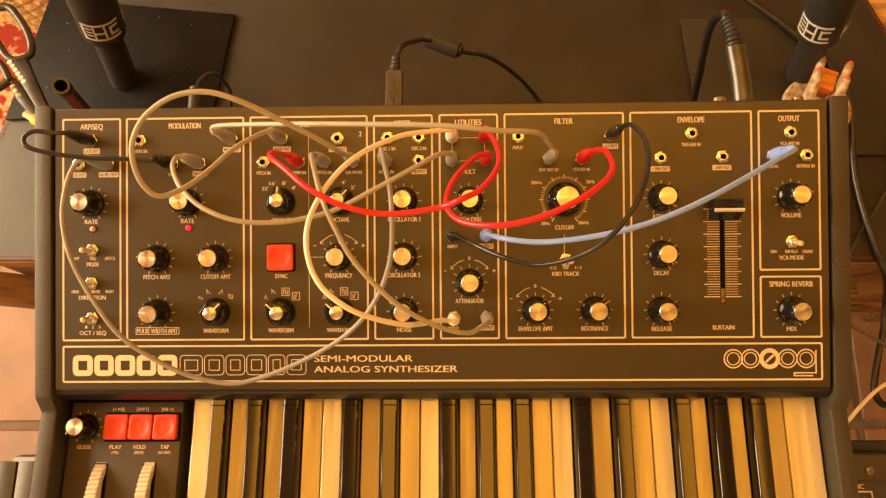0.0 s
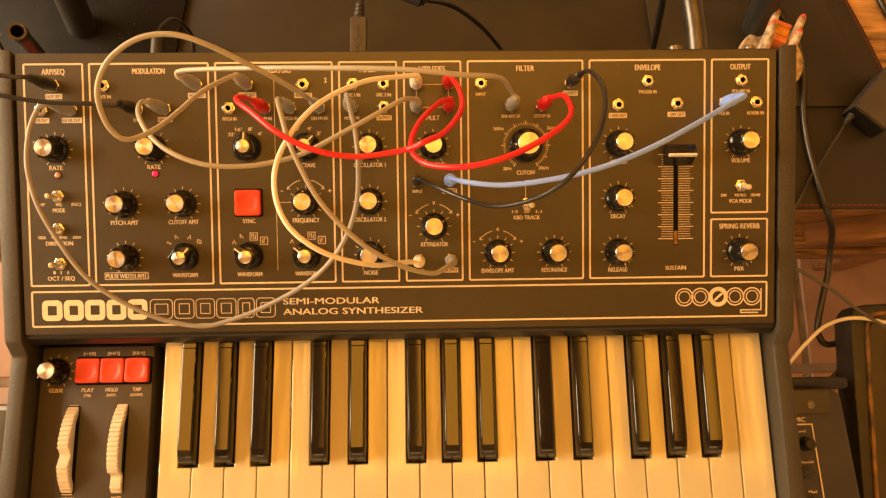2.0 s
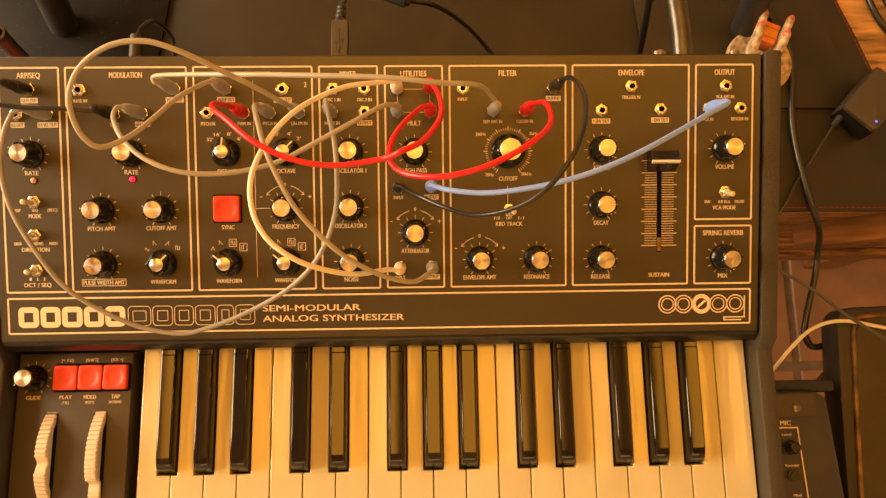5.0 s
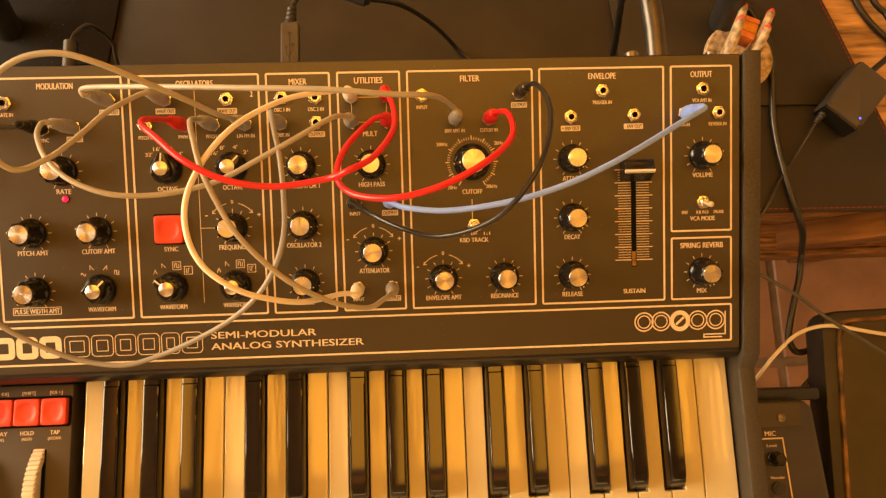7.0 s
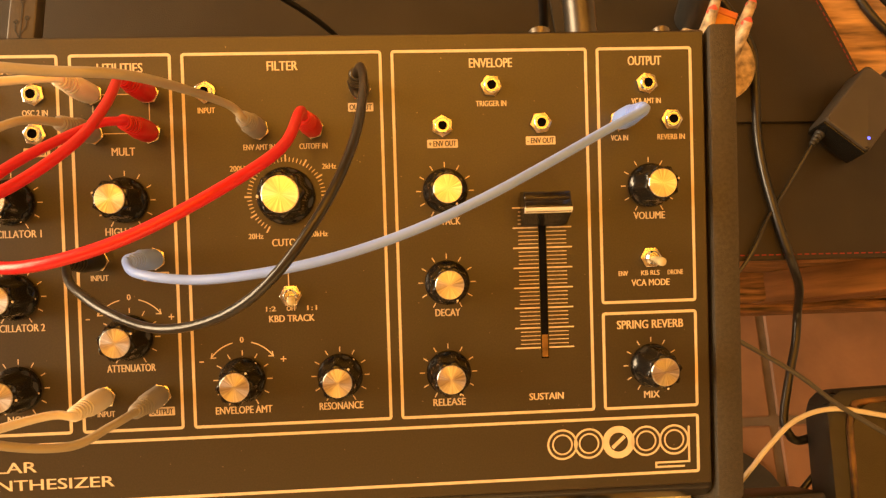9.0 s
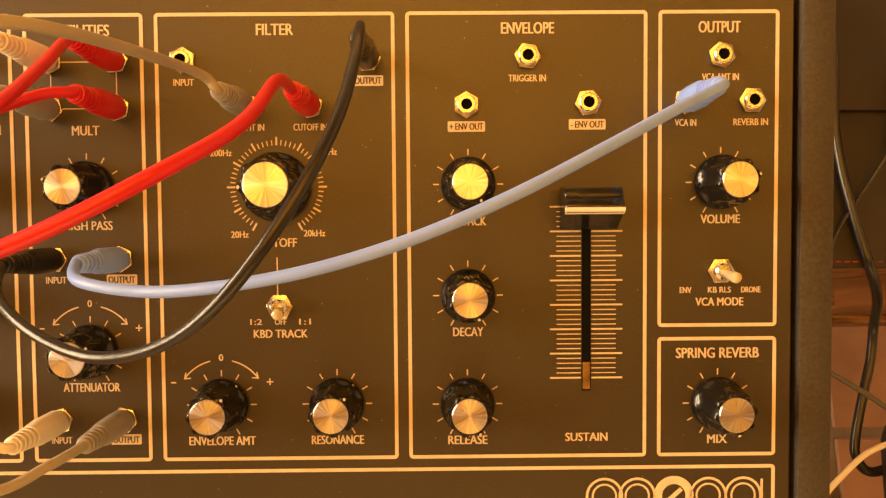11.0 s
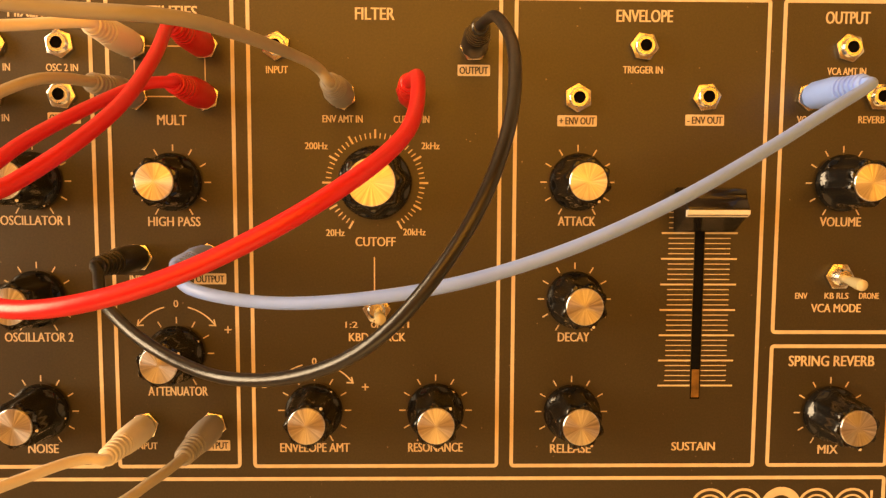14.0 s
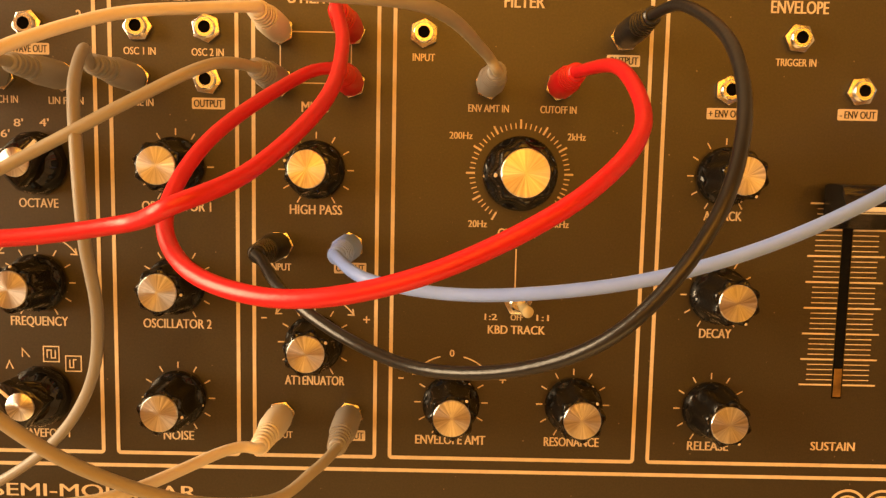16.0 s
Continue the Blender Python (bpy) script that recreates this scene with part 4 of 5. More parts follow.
# ---- patch cords ----
CORDS = {
    'red_a': [(34.0, 72.0, 32.0), (40.0, 58.8, 59.9), (39.8, 42.8, 83.9), (29.4, 27.4, 103.9), (17.4, 20.3, 114.7), (4.6, 16.3, 105.8), (-23.3, 13.0, 104.4), (-47.3, 16.9, 107.9), (-68.8, 27.4, 105.7), (-85.8, 40.8, 96.5), (-96.6, 48.8, 85.7), (-96.8, 52.8, 77.5), (-99.0, 57.0, 32.0)],
    'red_b': [(32.0, 57.0, 33.0), (26.8, 53.5, 42.8), (13.1, 35.4, 74.9), (8.7, 19.1, 93.1), (16.1, 9.0, 105.5), (32.2, 5.3, 117.3), (49.5, 6.6, 123.2), (69.1, 12.7, 122.6), (90.4, 24.3, 117.0), (104.7, 37.8, 97.7), (106.5, 53.3, 67.8), (100.0, 57.0, 33.0)],
    'black_b': [(123.0, 73.0, 33.0), (126.8, 72.1, 50.4), (128.5, 58.1, 77.7), (125.7, 39.0, 95.0), (116.5, 18.3, 105.5), (100.8, -1.7, 105.1), (83.2, -12.6, 95.3), (61.4, -16.8, 81.3), (41.9, -11.6, 71.8), (25.0, -3.6, 57.6), (14.6, 2.3, 38.4), (13.0, 2.0, 33.0)],
    'blue': [(34.0, 3.0, 32.0), (45.7, -0.4, 52.6), (67.4, -2.8, 60.4), (91.7, -0.8, 67.8), (117.3, 4.0, 71.8), (143.3, 12.0, 70.8), (169.1, 23.0, 66.6), (194.3, 35.6, 58.3), (217.5, 47.7, 47.3), (231.0, 54.3, 39.5), (237.0, 57.4, 35.5), (235.0, 57.0, 32.0)],
    'cream': [(11.0, 71.0, 32.0), (-0.8, 71.6, 39.2), (-22.7, 66.3, 51.2), (-46.9, 51.9, 67.4), (-62.9, 33.3, 80.2), (-72.5, 10.5, 91.1), (-72.4, -9.6, 96.7), (-64.9, -27.3, 98.1), (-50.6, -40.2, 95.1), (-34.7, -47.9, 87.7), (-14.9, -53.2, 71.3), (4.3, -53.4, 38.2), (12.0, -53.0, 33.0)],
    'tan_a': [(11.0, 57.0, 32.0), (3.2, 55.1, 47.4), (-15.2, 44.0, 55.7), (-38.1, 31.8, 55.7), (-60.5, 19.9, 57.7), (-77.3, 14.4, 60.4), (-97.9, 10.9, 64.8), (-121.6, 11.8, 68.5), (-142.9, 19.5, 67.7), (-159.4, 32.0, 61.2), (-170.9, 47.1, 48.1), (-173.4, 56.1, 37.2), (-169.0, 57.0, 32.0)],
    'tan_b': [(-146.0, 73.0, 32.0), (-148.8, 73.2, 34.2), (-147.9, 76.8, 36.7), (-129.8, 75.7, 48.5), (-82.3, 70.0, 79.0), (-37.9, 65.3, 100.3), (5.7, 62.3, 109.5), (38.9, 59.5, 107.0), (62.2, 60.0, 94.6), (75.3, 61.7, 41.5), (78.0, 58.0, 32.0)],
    'tan_c': [(-109.0, 72.0, 32.0), (-116.5, 71.3, 37.5), (-129.2, 60.9, 49.4), (-139.2, 46.1, 64.3), (-148.6, 33.2, 79.5), (-160.4, 25.6, 91.9), (-167.9, 31.2, 98.3), (-171.0, 43.4, 104.6), (-169.2, 56.1, 109.4), (-159.7, 69.6, 113.5), (-143.0, 79.4, 115.9), (-124.4, 81.6, 115.5), (-106.9, 77.0, 111.7), (-87.3, 68.5, 101.0), (-70.9, 61.1, 84.6), (-60.7, 56.1, 66.1), (-57.0, 57.0, 32.0)],
    'grey': [(-37.0, 57.0, 33.0), (-35.5, 60.4, 36.1), (-32.1, 49.1, 48.8), (-27.8, 31.0, 56.9), (-26.6, 9.1, 56.5), (-29.2, -13.2, 45.0), (-37.9, -35.2, 31.5), (-52.0, -55.1, 23.0), (-72.5, -71.7, 16.5), (-101.6, -86.8, 11.9), (-126.2, -95.9, 10.8), (-146.0, -99.2, 11.7), (-172.4, -93.2, 14.7), (-197.6, -79.6, 20.1), (-218.0, -62.4, 26.0), (-234.0, -37.6, 30.2), (-247.0, -10.7, 32.7), (-252.3, 15.9, 33.6), (-249.8, 38.7, 33.5), (-244.0, 52.7, 33.2), (-238.7, 56.1, 33.1), (-233.0, 56.0, 32.0)],
    'tan_d': [(-79.0, 57.0, 33.0), (-75.6, 52.3, 68.3), (-71.5, 41.2, 78.7), (-65.6, 23.2, 86.2), (-57.7, 6.0, 88.7), (-48.0, -11.6, 88.2), (-33.8, -28.7, 84.3), (-17.7, -43.0, 78.2), (2.7, -54.7, 68.9), (21.1, -60.0, 56.4), (30.5, -56.8, 43.9), (34.0, -53.0, 33.0)],
    'black_a': [(-251.0, 73.0, 30.0), (-258.0, 74.0, 37.0), (-269.0, 75.0, 38.0), (-276.0, 71.0, 38.0), (-274.0, 65.0, 38.0), (-262.0, 61.0, 37.0), (-235.0, 57.0, 36.0), (-209.0, 56.0, 36.0), (-193.0, 55.0, 34.0), (-186.0, 55.0, 30.0)],
}


def plug(parent, u, v, material):
    """A moulded jack plug standing on the panel at u, v."""
    shell = lathe([(3.3 * MM, 3.4 * MM), (4.5 * MM, 3.7 * MM), (4.6 * MM, 5 * MM), (4.5 * MM, 16 * MM), (4.1 * MM, 19 * MM), (3.9 * MM, 20 * MM)], 10)
    pl = part("plug", shell, material, parent, "", P(u, v))
    prof = []
    for k in range(5):
        z = 19.6 + k * 2.3
        r = 3.75 - k * 0.17
        prof += [(r, z), (r, z + 1.4), (r - 0.55, z + 1.5), (r - 0.55, z + 2.2)]
    prof = [(r * MM, z * MM) for r, z in prof] + [(2.5 * MM, 31.4 * MM), (2.1 * MM, 31.8 * MM)]
    part("strain_relief", lathe(prof, 18), material, pl, "ribbed strain relief")
    part("tip", lathe([(1.75 * MM, 1.97 * MM), (1.75 * MM, 3.6 * MM)], 12), M_NICKEL, pl)


def patch_cord(key, start, end, material, r, label):
    t = thing("patch_cord", label, "patch cable", "patch cords on the panel")
    pts = [Vector(p) * MM for p in CORDS[key]]
    s, e = Vector((start[0] * MM, start[1] * MM, 29 * MM)), Vector((end[0] * MM, end[1] * MM, 29 * MM))
    line = [s, Vector((s.x, s.y, 33 * MM))] + pts[1:-1] + [Vector((e.x, e.y, 33 * MM)), e]
    cord = tube([PANEL @ q for q in smooth_path(line, 9)], r * MM, 12)
    part("cord", cord, material, t)
    plug_material = M_PLUGGREY if material in (M_TAN, M_GREY) else material
    plug(t, start[0], start[1], plug_material)
    plug(t, end[0], end[1], plug_material)


patch_cord("red_a", (34.6, 73.7), (-98.6, 57.3), M_REDCORD, 1.75, "bright red patch cord with moulded red plugs")
patch_cord("red_b", (34.8, 57), (103.2, 57.5), M_REDCORD, 1.75, "bright red patch cord looping low over the panel")
patch_cord("black_b", (124, 73.8), (11.3, 3.4), M_BLACKCORD, 1.55, "glossy black patch cord in a wide loop")
patch_cord("blue", (34.8, 3.4), (237.6, 58.2), M_BLUE, 1.75, "pale blue patch cord running to the output section")
patch_cord("cream", (11.3, 73.6), (11.8, -54.8), M_CREAM, 1.65, "cream white patch cord in a wide bow")
patch_cord("tan_a", (11.2, 57), (-170.5, 57.3), M_TAN, 1.6, "taupe patch cord hanging across two sections")
patch_cord("tan_b", (-147.3, 74.4), (80.1, 57.5), M_TAN, 1.55, "taupe patch cord stretched along the upper jacks")
patch_cord("tan_c", (-111, 74.4), (-59.3, 57.2), M_TAN, 1.6, "taupe patch cord in a large high loop")
patch_cord("grey", (-35.8, 57.2), (-237.2, 57.3), M_GREY, 1.65, "long grey patch cord sagging over the title strip")
patch_cord("tan_d", (-80.2, 57.3), (35, -54.7), M_TAN, 1.6, "taupe patch cord running down to the attenuator output")
patch_cord("black_a", (-249.5, 74.5), (-190.3, 57), M_BLACKCORD, 1.6, "short black patch cord bent over the end cheek")

# ---- supports ----
stand = thing("keyboard_stand", "black steel stand carrying the synthesizer above the desk", "stand")
for x in (-0.2, 0.2):
    part("arm", box(x - 0.015, x + 0.015, -0.24, 0.105, -0.022, 0.004, 0.003), M_RUBBER, stand)
    part("rear_post", box(x - 0.012, x + 0.012, 0.075, 0.10, DESK, -0.022, 0.002), M_RUBBER, stand)
    part("front_post", box(x - 0.012, x + 0.012, -0.115, -0.09, FLOOR, -0.022, 0.002), M_RUBBER, stand)

# ---- lower keyboard with a microphone section ----
low = thing("lower_keyboard", "dark keyboard with a microphone section, standing in front of the desk", "keyboard")
LZ = -0.135
part("body", prism([(-0.436, -0.152), (0.435, -0.150), (0.446, -0.156), (0.454, -0.260), (0.455, -0.46), (-0.482, -0.46), (-0.455, -0.262)], LZ - 0.07, LZ, 0.006), M_BROWNWALL, low, "dark brown lacquered body")
part("back_box", box(-0.40, 0.462, -0.152, -0.139, LZ - 0.06, LZ - 0.012, 0.004), M_SATIN, low)
part("corner_plate", prism([(-0.2, -0.1535), (0.4325, -0.1535), (0.4305, -0.176), (-0.2, -0.176)], LZ, LZ + 0.0015), M_LOWER, low)
part("screw", lathe([(0.0042, 0), (0.0042, 0.001), (0.003, 0.002), (0, 0.0022)], 16), M_STEEL, low, m=pose(0.4110, -0.167, LZ + 0.0015))
ly = LZ + 0.0006
part("printed_line", join(stroke([(0.36, -0.1868), (0.4105, -0.1868), (0.4155, -0.285)], 0.0014, 0, ly)), M_INK, low, smooth=False)
for text, x, y, w, h in (("MIC", 0.3985, -0.182, 0.011, 0.0045), ("Level", 0.3985, -0.1935, 0.0095, 0.0026), ("Vocoder", 0.4010, -0.2240, 0.0145, 0.0026), ("Mod", 0.4035, -0.2530, 0.008, 0.0026)):
    part("lettering", words(text, w, h), M_INK, low, m=pose(x, y, ly), smooth=False)
kn = part("level_knob", lathe([(0.0072, 0), (0.0075, 0.002), (0.0066, 0.003), (0.0060, 0.012), (0.0052, 0.0135), (0, 0.0138)], 24), M_KNOB, low, m=pose(0.4005, -0.2060, LZ))
part("cap", lathe([(0.0048, 0.0132), (0.0046, 0.0146), (0, 0.0148)], 20), M_SATIN, kn)
bt = part("round_button", lathe([(0.0062, 0), (0.0062, 0.002), (0.0048, 0.0024), (0.0046, 0.0042), (0, 0.0048)], 22), M_RUBBER, low, m=pose(0.4015, -0.2340, LZ))
again(bt, pose(0.4040, -0.2640, LZ))
for x0, x1 in ((-0.452, -0.428), (-0.426, -0.40)):
    part("end_block", box(x0, x1, -0.30, -0.158, LZ, LZ + 0.0025, 0.001), M_BROWNWALL, low)
lst = thing("lower_stand", "black steel trestle under the lower keyboard", "stand")
for x in (-0.3, 0.3):
    part("post", box(x - 0.015, x + 0.015, -0.32, -0.29, FLOOR, LZ - 0.07, 0.002), M_RUBBER, lst)

# ---- black padded bench beside the desk ----
case = thing("padded_bench", "black padded bench with a worn brown piped edge by the desk", "bench")
shape = [(0.475, -0.080), (0.480, -0.068), (0.490, -0.062), (0.60, -0.059), (0.80, -0.059), (0.80, -0.46), (0.455, -0.46), (0.470, -0.160)]
part("shell", prism(shape, -0.190, -0.153, 0.007), M_RUBBER, case, "black side")
part("pedestal", lathe([(0.16, FLOOR), (0.16, FLOOR + 0.012), (0.03, FLOOR + 0.03), (0.028, -0.190)], 28), M_RUBBER, case, "black steel pedestal", pose(0.66, -0.30, 0))
lid = [(0.4925, -0.090), (0.498, -0.080), (0.508, -0.074), (0.60, -0.071), (0.79, -0.071), (0.79, -0.45), (0.466, -0.45), (0.4835, -0.200), (0.489, -0.130)]
part("lid", prism(lid, -0.1535, -0.149, 0.002), M_OLIVE, case, "dark fabric lid")
edge = [Vector((x - 0.001, y + 0.001, -0.1515)) for x, y in (lid[6:] + lid[:5])]
part("piping", tube(smooth_path(edge, 6), 0.0026, 8), M_PIPING, case, "brown piping round the lid")


# ---- speaker stand columns behind the instrument ----
def column(base, top, label, face, drop=0.0):
    t = thing("stand_column", label, "stand column", "columns behind the synthesizer")
    a, b = Vector(base), Vector(top)
    d = (b - a).normalized()
    q = Vector((0, 0, 1)).rotation_difference(d).to_matrix().to_4x4()
    m = Matrix.Translation(a) @ q
    part("pole", lathe([(0.0150, 0), (0.0150, 0.22), (0, 0.22)], 28), M_RUBBER, t, m=m)
    sl = part("sleeve", lathe([(0.0158, 0.088 - drop), (0.0215, 0.093 - drop), (0.0222, 0.098 - drop), (0.0226, 0.30), (0.0205, 0.306), (0, 0.307)], 32), M_RUBBER, t, "black sleeve with pale marks", m)
    for z0, z1, a0, a1 in MARKS:
        bm = bmesh.new()
        n = 10
        rows_ = []
        for k in range(n + 1):
            a = radians(-90 + face + a0 + (a1 - a0) * k / n)
            rows_.append([bm.verts.new((0.0228 * math.cos(a), 0.0228 * math.sin(a), z - drop)) for z in (z0, z1)])
        for q0, q1 in zip(rows_, rows_[1:]):
            bm.faces.new((q0[0], q1[0], q1[1], q0[1]))
        part("printed_bar", bm, M_PALE, sl)


# bars in place of the lettering: height and angle on the sleeve
MARKS = ((0.105, 0.108, -62, 34), (0.127, 0.130, -62, 34), (0.108, 0.127, -62, -56), (0.108, 0.127, -34, -29), (0.112, 0.114, -54, -36), (0.117, 0.119, -54, -36), (0.122, 0.124, -54, -36),
         (0.108, 0.127, -8, -3), (0.115, 0.118, -29, -8), (0.111, 0.124, 6, 12), (0.121, 0.124, 12, 30), (0.111, 0.114, 12, 30), (0.108, 0.127, 62, 66), (0.108, 0.127, 78, 82), (0.116, 0.119, 66, 78))
column((-0.367, 0.262, DESK + 0.006), (-0.334, 0.276, 0.02), "black stand column with pale printed marks on its sleeve", 32)
column((0.398, 0.256, DESK + 0.006), (0.370, 0.272, 0.02), "black stand column with pale printed marks on its sleeve", -30, 0.016)
pl = thing("base_plate", "worn black steel base plate lying on the desk", "base plate")
part("plate", prism([(-0.262, 0.222), (-0.246, 0.346), (-0.470, 0.372), (-0.50, 0.215)], DESK + 0.0005, DESK + 0.0045, 0.0008), M_SLATE, pl)
pr = thing("base_plate", "black steel base plate lying on the desk pad", "base plate")
part("plate", prism([(0.272, 0.330), (0.284, 0.162), (0.500, 0.160), (0.512, 0.200), (0.470, 0.330)], DESK + 0.0005, DESK + 0.0045, 0.0008), M_LEATHER, pr)


# ---- cables and plugs behind ----
def cable(name, pts, r, material, label, category="cable", n=8):
    t = tagged(part(name, tube(smooth_path(pts, n), r, 10), material), label, category)
    return t


usb = thing("usb_cable", "black USB cable with a ferrite bead plugged into the back", "cable")
ux = -0.0333
usb_plug = part("plug", prism(rounded(-0.0064, 0.0064, 0.095, 0.139, 0.0018), 0.0962, 0.1045, 0.0010), M_USB, usb, "moulded black plug", pose(ux, 0, 0))
# raised trident on the plug: stem, two arms and the ends
trident = join(stroke([(0, 0.107), (0, 0.129)], 0.0007), stroke([(0, 0.113), (0.0024, 0.117), (0.0024, 0.121)], 0.0006), stroke([(0, 0.111), (-0.0024, 0.115), (-0.0024, 0.119)], 0.0006))
for tx_, ty_, tr_ in ((0, 0.1065, 0.0013), (0.0024, 0.1215, 0.0009), (-0.0024, 0.1195, 0.0009), (0, 0.130, 0.0009)):
    trident = join(trident, stroke([(tx_ + tr_ * math.cos(radians(a)), ty_ + tr_ * math.sin(radians(a))) for a in range(0, 360, 45)], 0.0006, closed=True))
part("embossed_mark", trident, M_RUBBER, usb_plug, m=pose(0, 0, 0.1046), smooth=False)
part("strain_relief", tube([Vector((ux + 0.001 * k / 12, 0.138 + 0.0012 * k, 0.1005)) for k in range(13)], 0.0046, 12, lambda t: (1 if int(t * 12) % 3 else 0.80) * (1 - 0.28 * t)), M_RUBBER, usb, "ribbed strain relief")
part("cord", tube(smooth_path([(ux + 0.001, 0.150, 0.1005), (-0.0313, 0.156, 0.099), (-0.0300, 0.168, 0.088), (-0.0275, 0.188, 0.060), (-0.0218, 0.208, 0.030), (-0.0153, 0.220, 0.012), (0.002, 0.2215, 0.002), (0.0193, 0.215, -0.001), (0.0323, 0.2178, -0.010), (0.0475, 0.2240, -0.030), (0.0649, 0.2298, -0.060), (0.0826, 0.2315, -0.090), (0.0977, 0.2315, -0.120), (0.1107, 0.2255, DESK + 0.004), (0.150, 0.190, DESK + 0.003)], 7), 0.0023, 10), M_BLACKCORD, usb)
fm = Matrix.Translation((-0.014, 0.2275, 0.002)) @ Vector((0, 0, 1)).rotation_difference(Vector((0.032, -0.013, -0.002))).to_matrix().to_4x4()
part("ferrite_bead", lathe([(0.004, 0), (0.0078, 0.0012), (0.0082, 0.004), (0.0082, 0.030), (0.0078, 0.033), (0.0055, 0.0338), (0.0055, 0.0360), (0.004, 0.0365)], 26), M_RUBBER, usb, "black ferrite bead", fm)

din = thing("audio_cable", "black cable with a chromed plug bent upward behind the synthesizer", "cable")
part("plug", tube(smooth_path([(0.2320, 0.094, 0.098), (0.2305, 0.128, 0.103), (0.2270, 0.152, 0.108)], 6), 0.0078, 20), M_GUNMETAL, din, "dark metal plug barrel")
part("plug_collar", tube([Vector((0.2320, 0.096, 0.0985)), Vector((0.2316, 0.1045, 0.0995))], 0.0086, 20), M_SATIN, din, "black collar")
part("strain_relief", tube(smooth_path([(0.2270, 0.152, 0.108), (0.2252, 0.164, 0.110), (0.2222, 0.175, 0.110)], 10), 0.0064, 14, lambda t: (1 if int(t * 20) % 3 else 0.82) * (1 - 0.25 * t)), M_RUBBER, din)
part("cord", tube(smooth_path([(0.2228, 0.173, 0.110), (0.2215, 0.181, 0.107), (0.2215, 0.187, 0.090), (0.2262, 0.190, 0.060), (0.2332, 0.185, 0.020), (0.2440, 0.183, -0.035), (0.2500, 0.170, -0.090), (0.250, 0.150, DESK + 0.006)], 7), 0.0033, 10), M_BLACKCORD, din)
mini = thing("headphone_cable", "thin black cable with a ribbed plug behind the synthesizer", "cable")
part("plug", tube([Vector((-0.193, y, 0.088)) for y in (0.095, 0.115, 0.134)], 0.0050, 12), M_RUBBER, mini)
part("cord", tube(smooth_path([(-0.193, 0.133, 0.088), (-0.191, 0.142, 0.086), (-0.184, 0.152, 0.078), (-0.178, 0.150, 0.055), (-0.186, 0.146, 0.02), (-0.195, 0.138, -0.06), (-0.20, 0.130, DESK + 0.006)], 7), 0.0016, 8), M_BLACKCORD, mini)
for x, w in ((0.2055, 0.010), (0.262, 0.008)):
    part("rear_socket", lathe([(w / 2, 0), (w / 2, 0.006), (w / 3, 0.007), (0, 0.007)], 16), M_STEEL, synth, m=pose(x, 0.0955, 0.122, -90, 0, 0))

cable("power_cable", [(0.29, 0.41, DESK + 0.008), (0.350, 0.351, DESK + 0.008), (0.389, 0.315, DESK + 0.008), (0.425, 0.272, DESK + 0.009), (0.445, 0.228, DESK + 0.009), (0.4455, 0.195, DESK + 0.007), (0.442, 0.150, DESK + 0.005), (0.443, 0.118, DESK + 0.004), (0.447, 0.085, DESK + 0.004), (0.4515, 0.058, DESK + 0.004), (0.457, 0.040, DESK + 0.001), (0.472, 0.022, DESK - 0.020), (0.481, 0.004, DESK - 0.044), (0.479, -0.020, -0.190), (0.469, -0.049, -0.190), (0.460, -0.078, -0.190), (0.459, -0.092, -0.190), (0.468, -0.103, -0.190), (0.494, -0.096, -0.190), (0.53, -0.085, -0.195)], 0.0036, M_BLACKCORD, "thick black cable hanging over the desk edge")
cable("grey_cable", [(0.34, 0.008, -0.112), (0.390, -0.0275, -0.100), (0.425, -0.051, -0.098), (0.4535, -0.074, -0.100), (0.491, -0.098, -0.104), (0.60, -0.165, -0.125), (0.70, -0.22, -0.146)], 0.0018, M_DARKGREY, "thin dark grey cable stretched from the synthesizer to the bench")
cable("white_cable", [(0.395, -0.185, -0.30), (0.400, -0.150, -0.20), (0.408, -0.122, -0.158), (0.422, -0.104, -0.150), (0.446, -0.0845, -0.147), (0.478, -0.0775, -0.146), (0.525, -0.086, -0.146), (0.62, -0.105, -0.147), (0.72, -0.13, -0.147)], 0.0020, M_CREAM, "cream cable curving over the black bench")
cable("black_cable", [(0.445, -0.165, -0.20), (0.468, -0.140, -0.190), (0.493, -0.117, -0.190), (0.52, -0.105, -0.20)], 0.0026, M_BLACKCORD, "black cable behind the lower keyboard")
cable("mains_cable", [(0.535, 0.38, -0.142), (0.553, 0.296, -0.142), (0.568, 0.260, -0.142), (0.591, 0.232, -0.142), (0.615, 0.202, -0.142), (0.70, 0.14, -0.142)], 0.0036, M_BLACKCORD, "black mains lead lying on the desk")
cable("mains_cable", [(0.545, 0.36, -0.134), (0.570, 0.283, -0.134), (0.584, 0.262, -0.134), (0.588, 0.237, -0.131), (0.578, 0.214, -0.127), (0.556, 0.196, -0.126), (0.548, 0.190, -0.126)], 0.0034, M_BLACKCORD, "black mains lead to the power adapter")
adapter = thing("power_adapter", "black power adapter with a blue lamp lying on the desk pad", "power adapter")
am = pose(0.525, 0.161, DESK + 0.0005, 0, 0, -43)
part("shell", prism(rounded(-0.0215, 0.0215, -0.0325, 0.0325, 0.004), 0, 0.029, 0.0022), M_LOWER, adapter, "satin black shell", am)
part("end_face", prism(rounded(-0.0205, 0.0205, -0.0343, -0.0320, 0.001), 0.002, 0.0265, 0.0006), M_KNOB, adapter, "glossy black end", am)
part("lamp", lathe([(0.0013, 0), (0.0011, 0.0004), (0, 0.0006)], 14), M_LEDBLUE, adapter, "lit blue lamp", am @ pose(0.0150, -0.0225, 0.029))
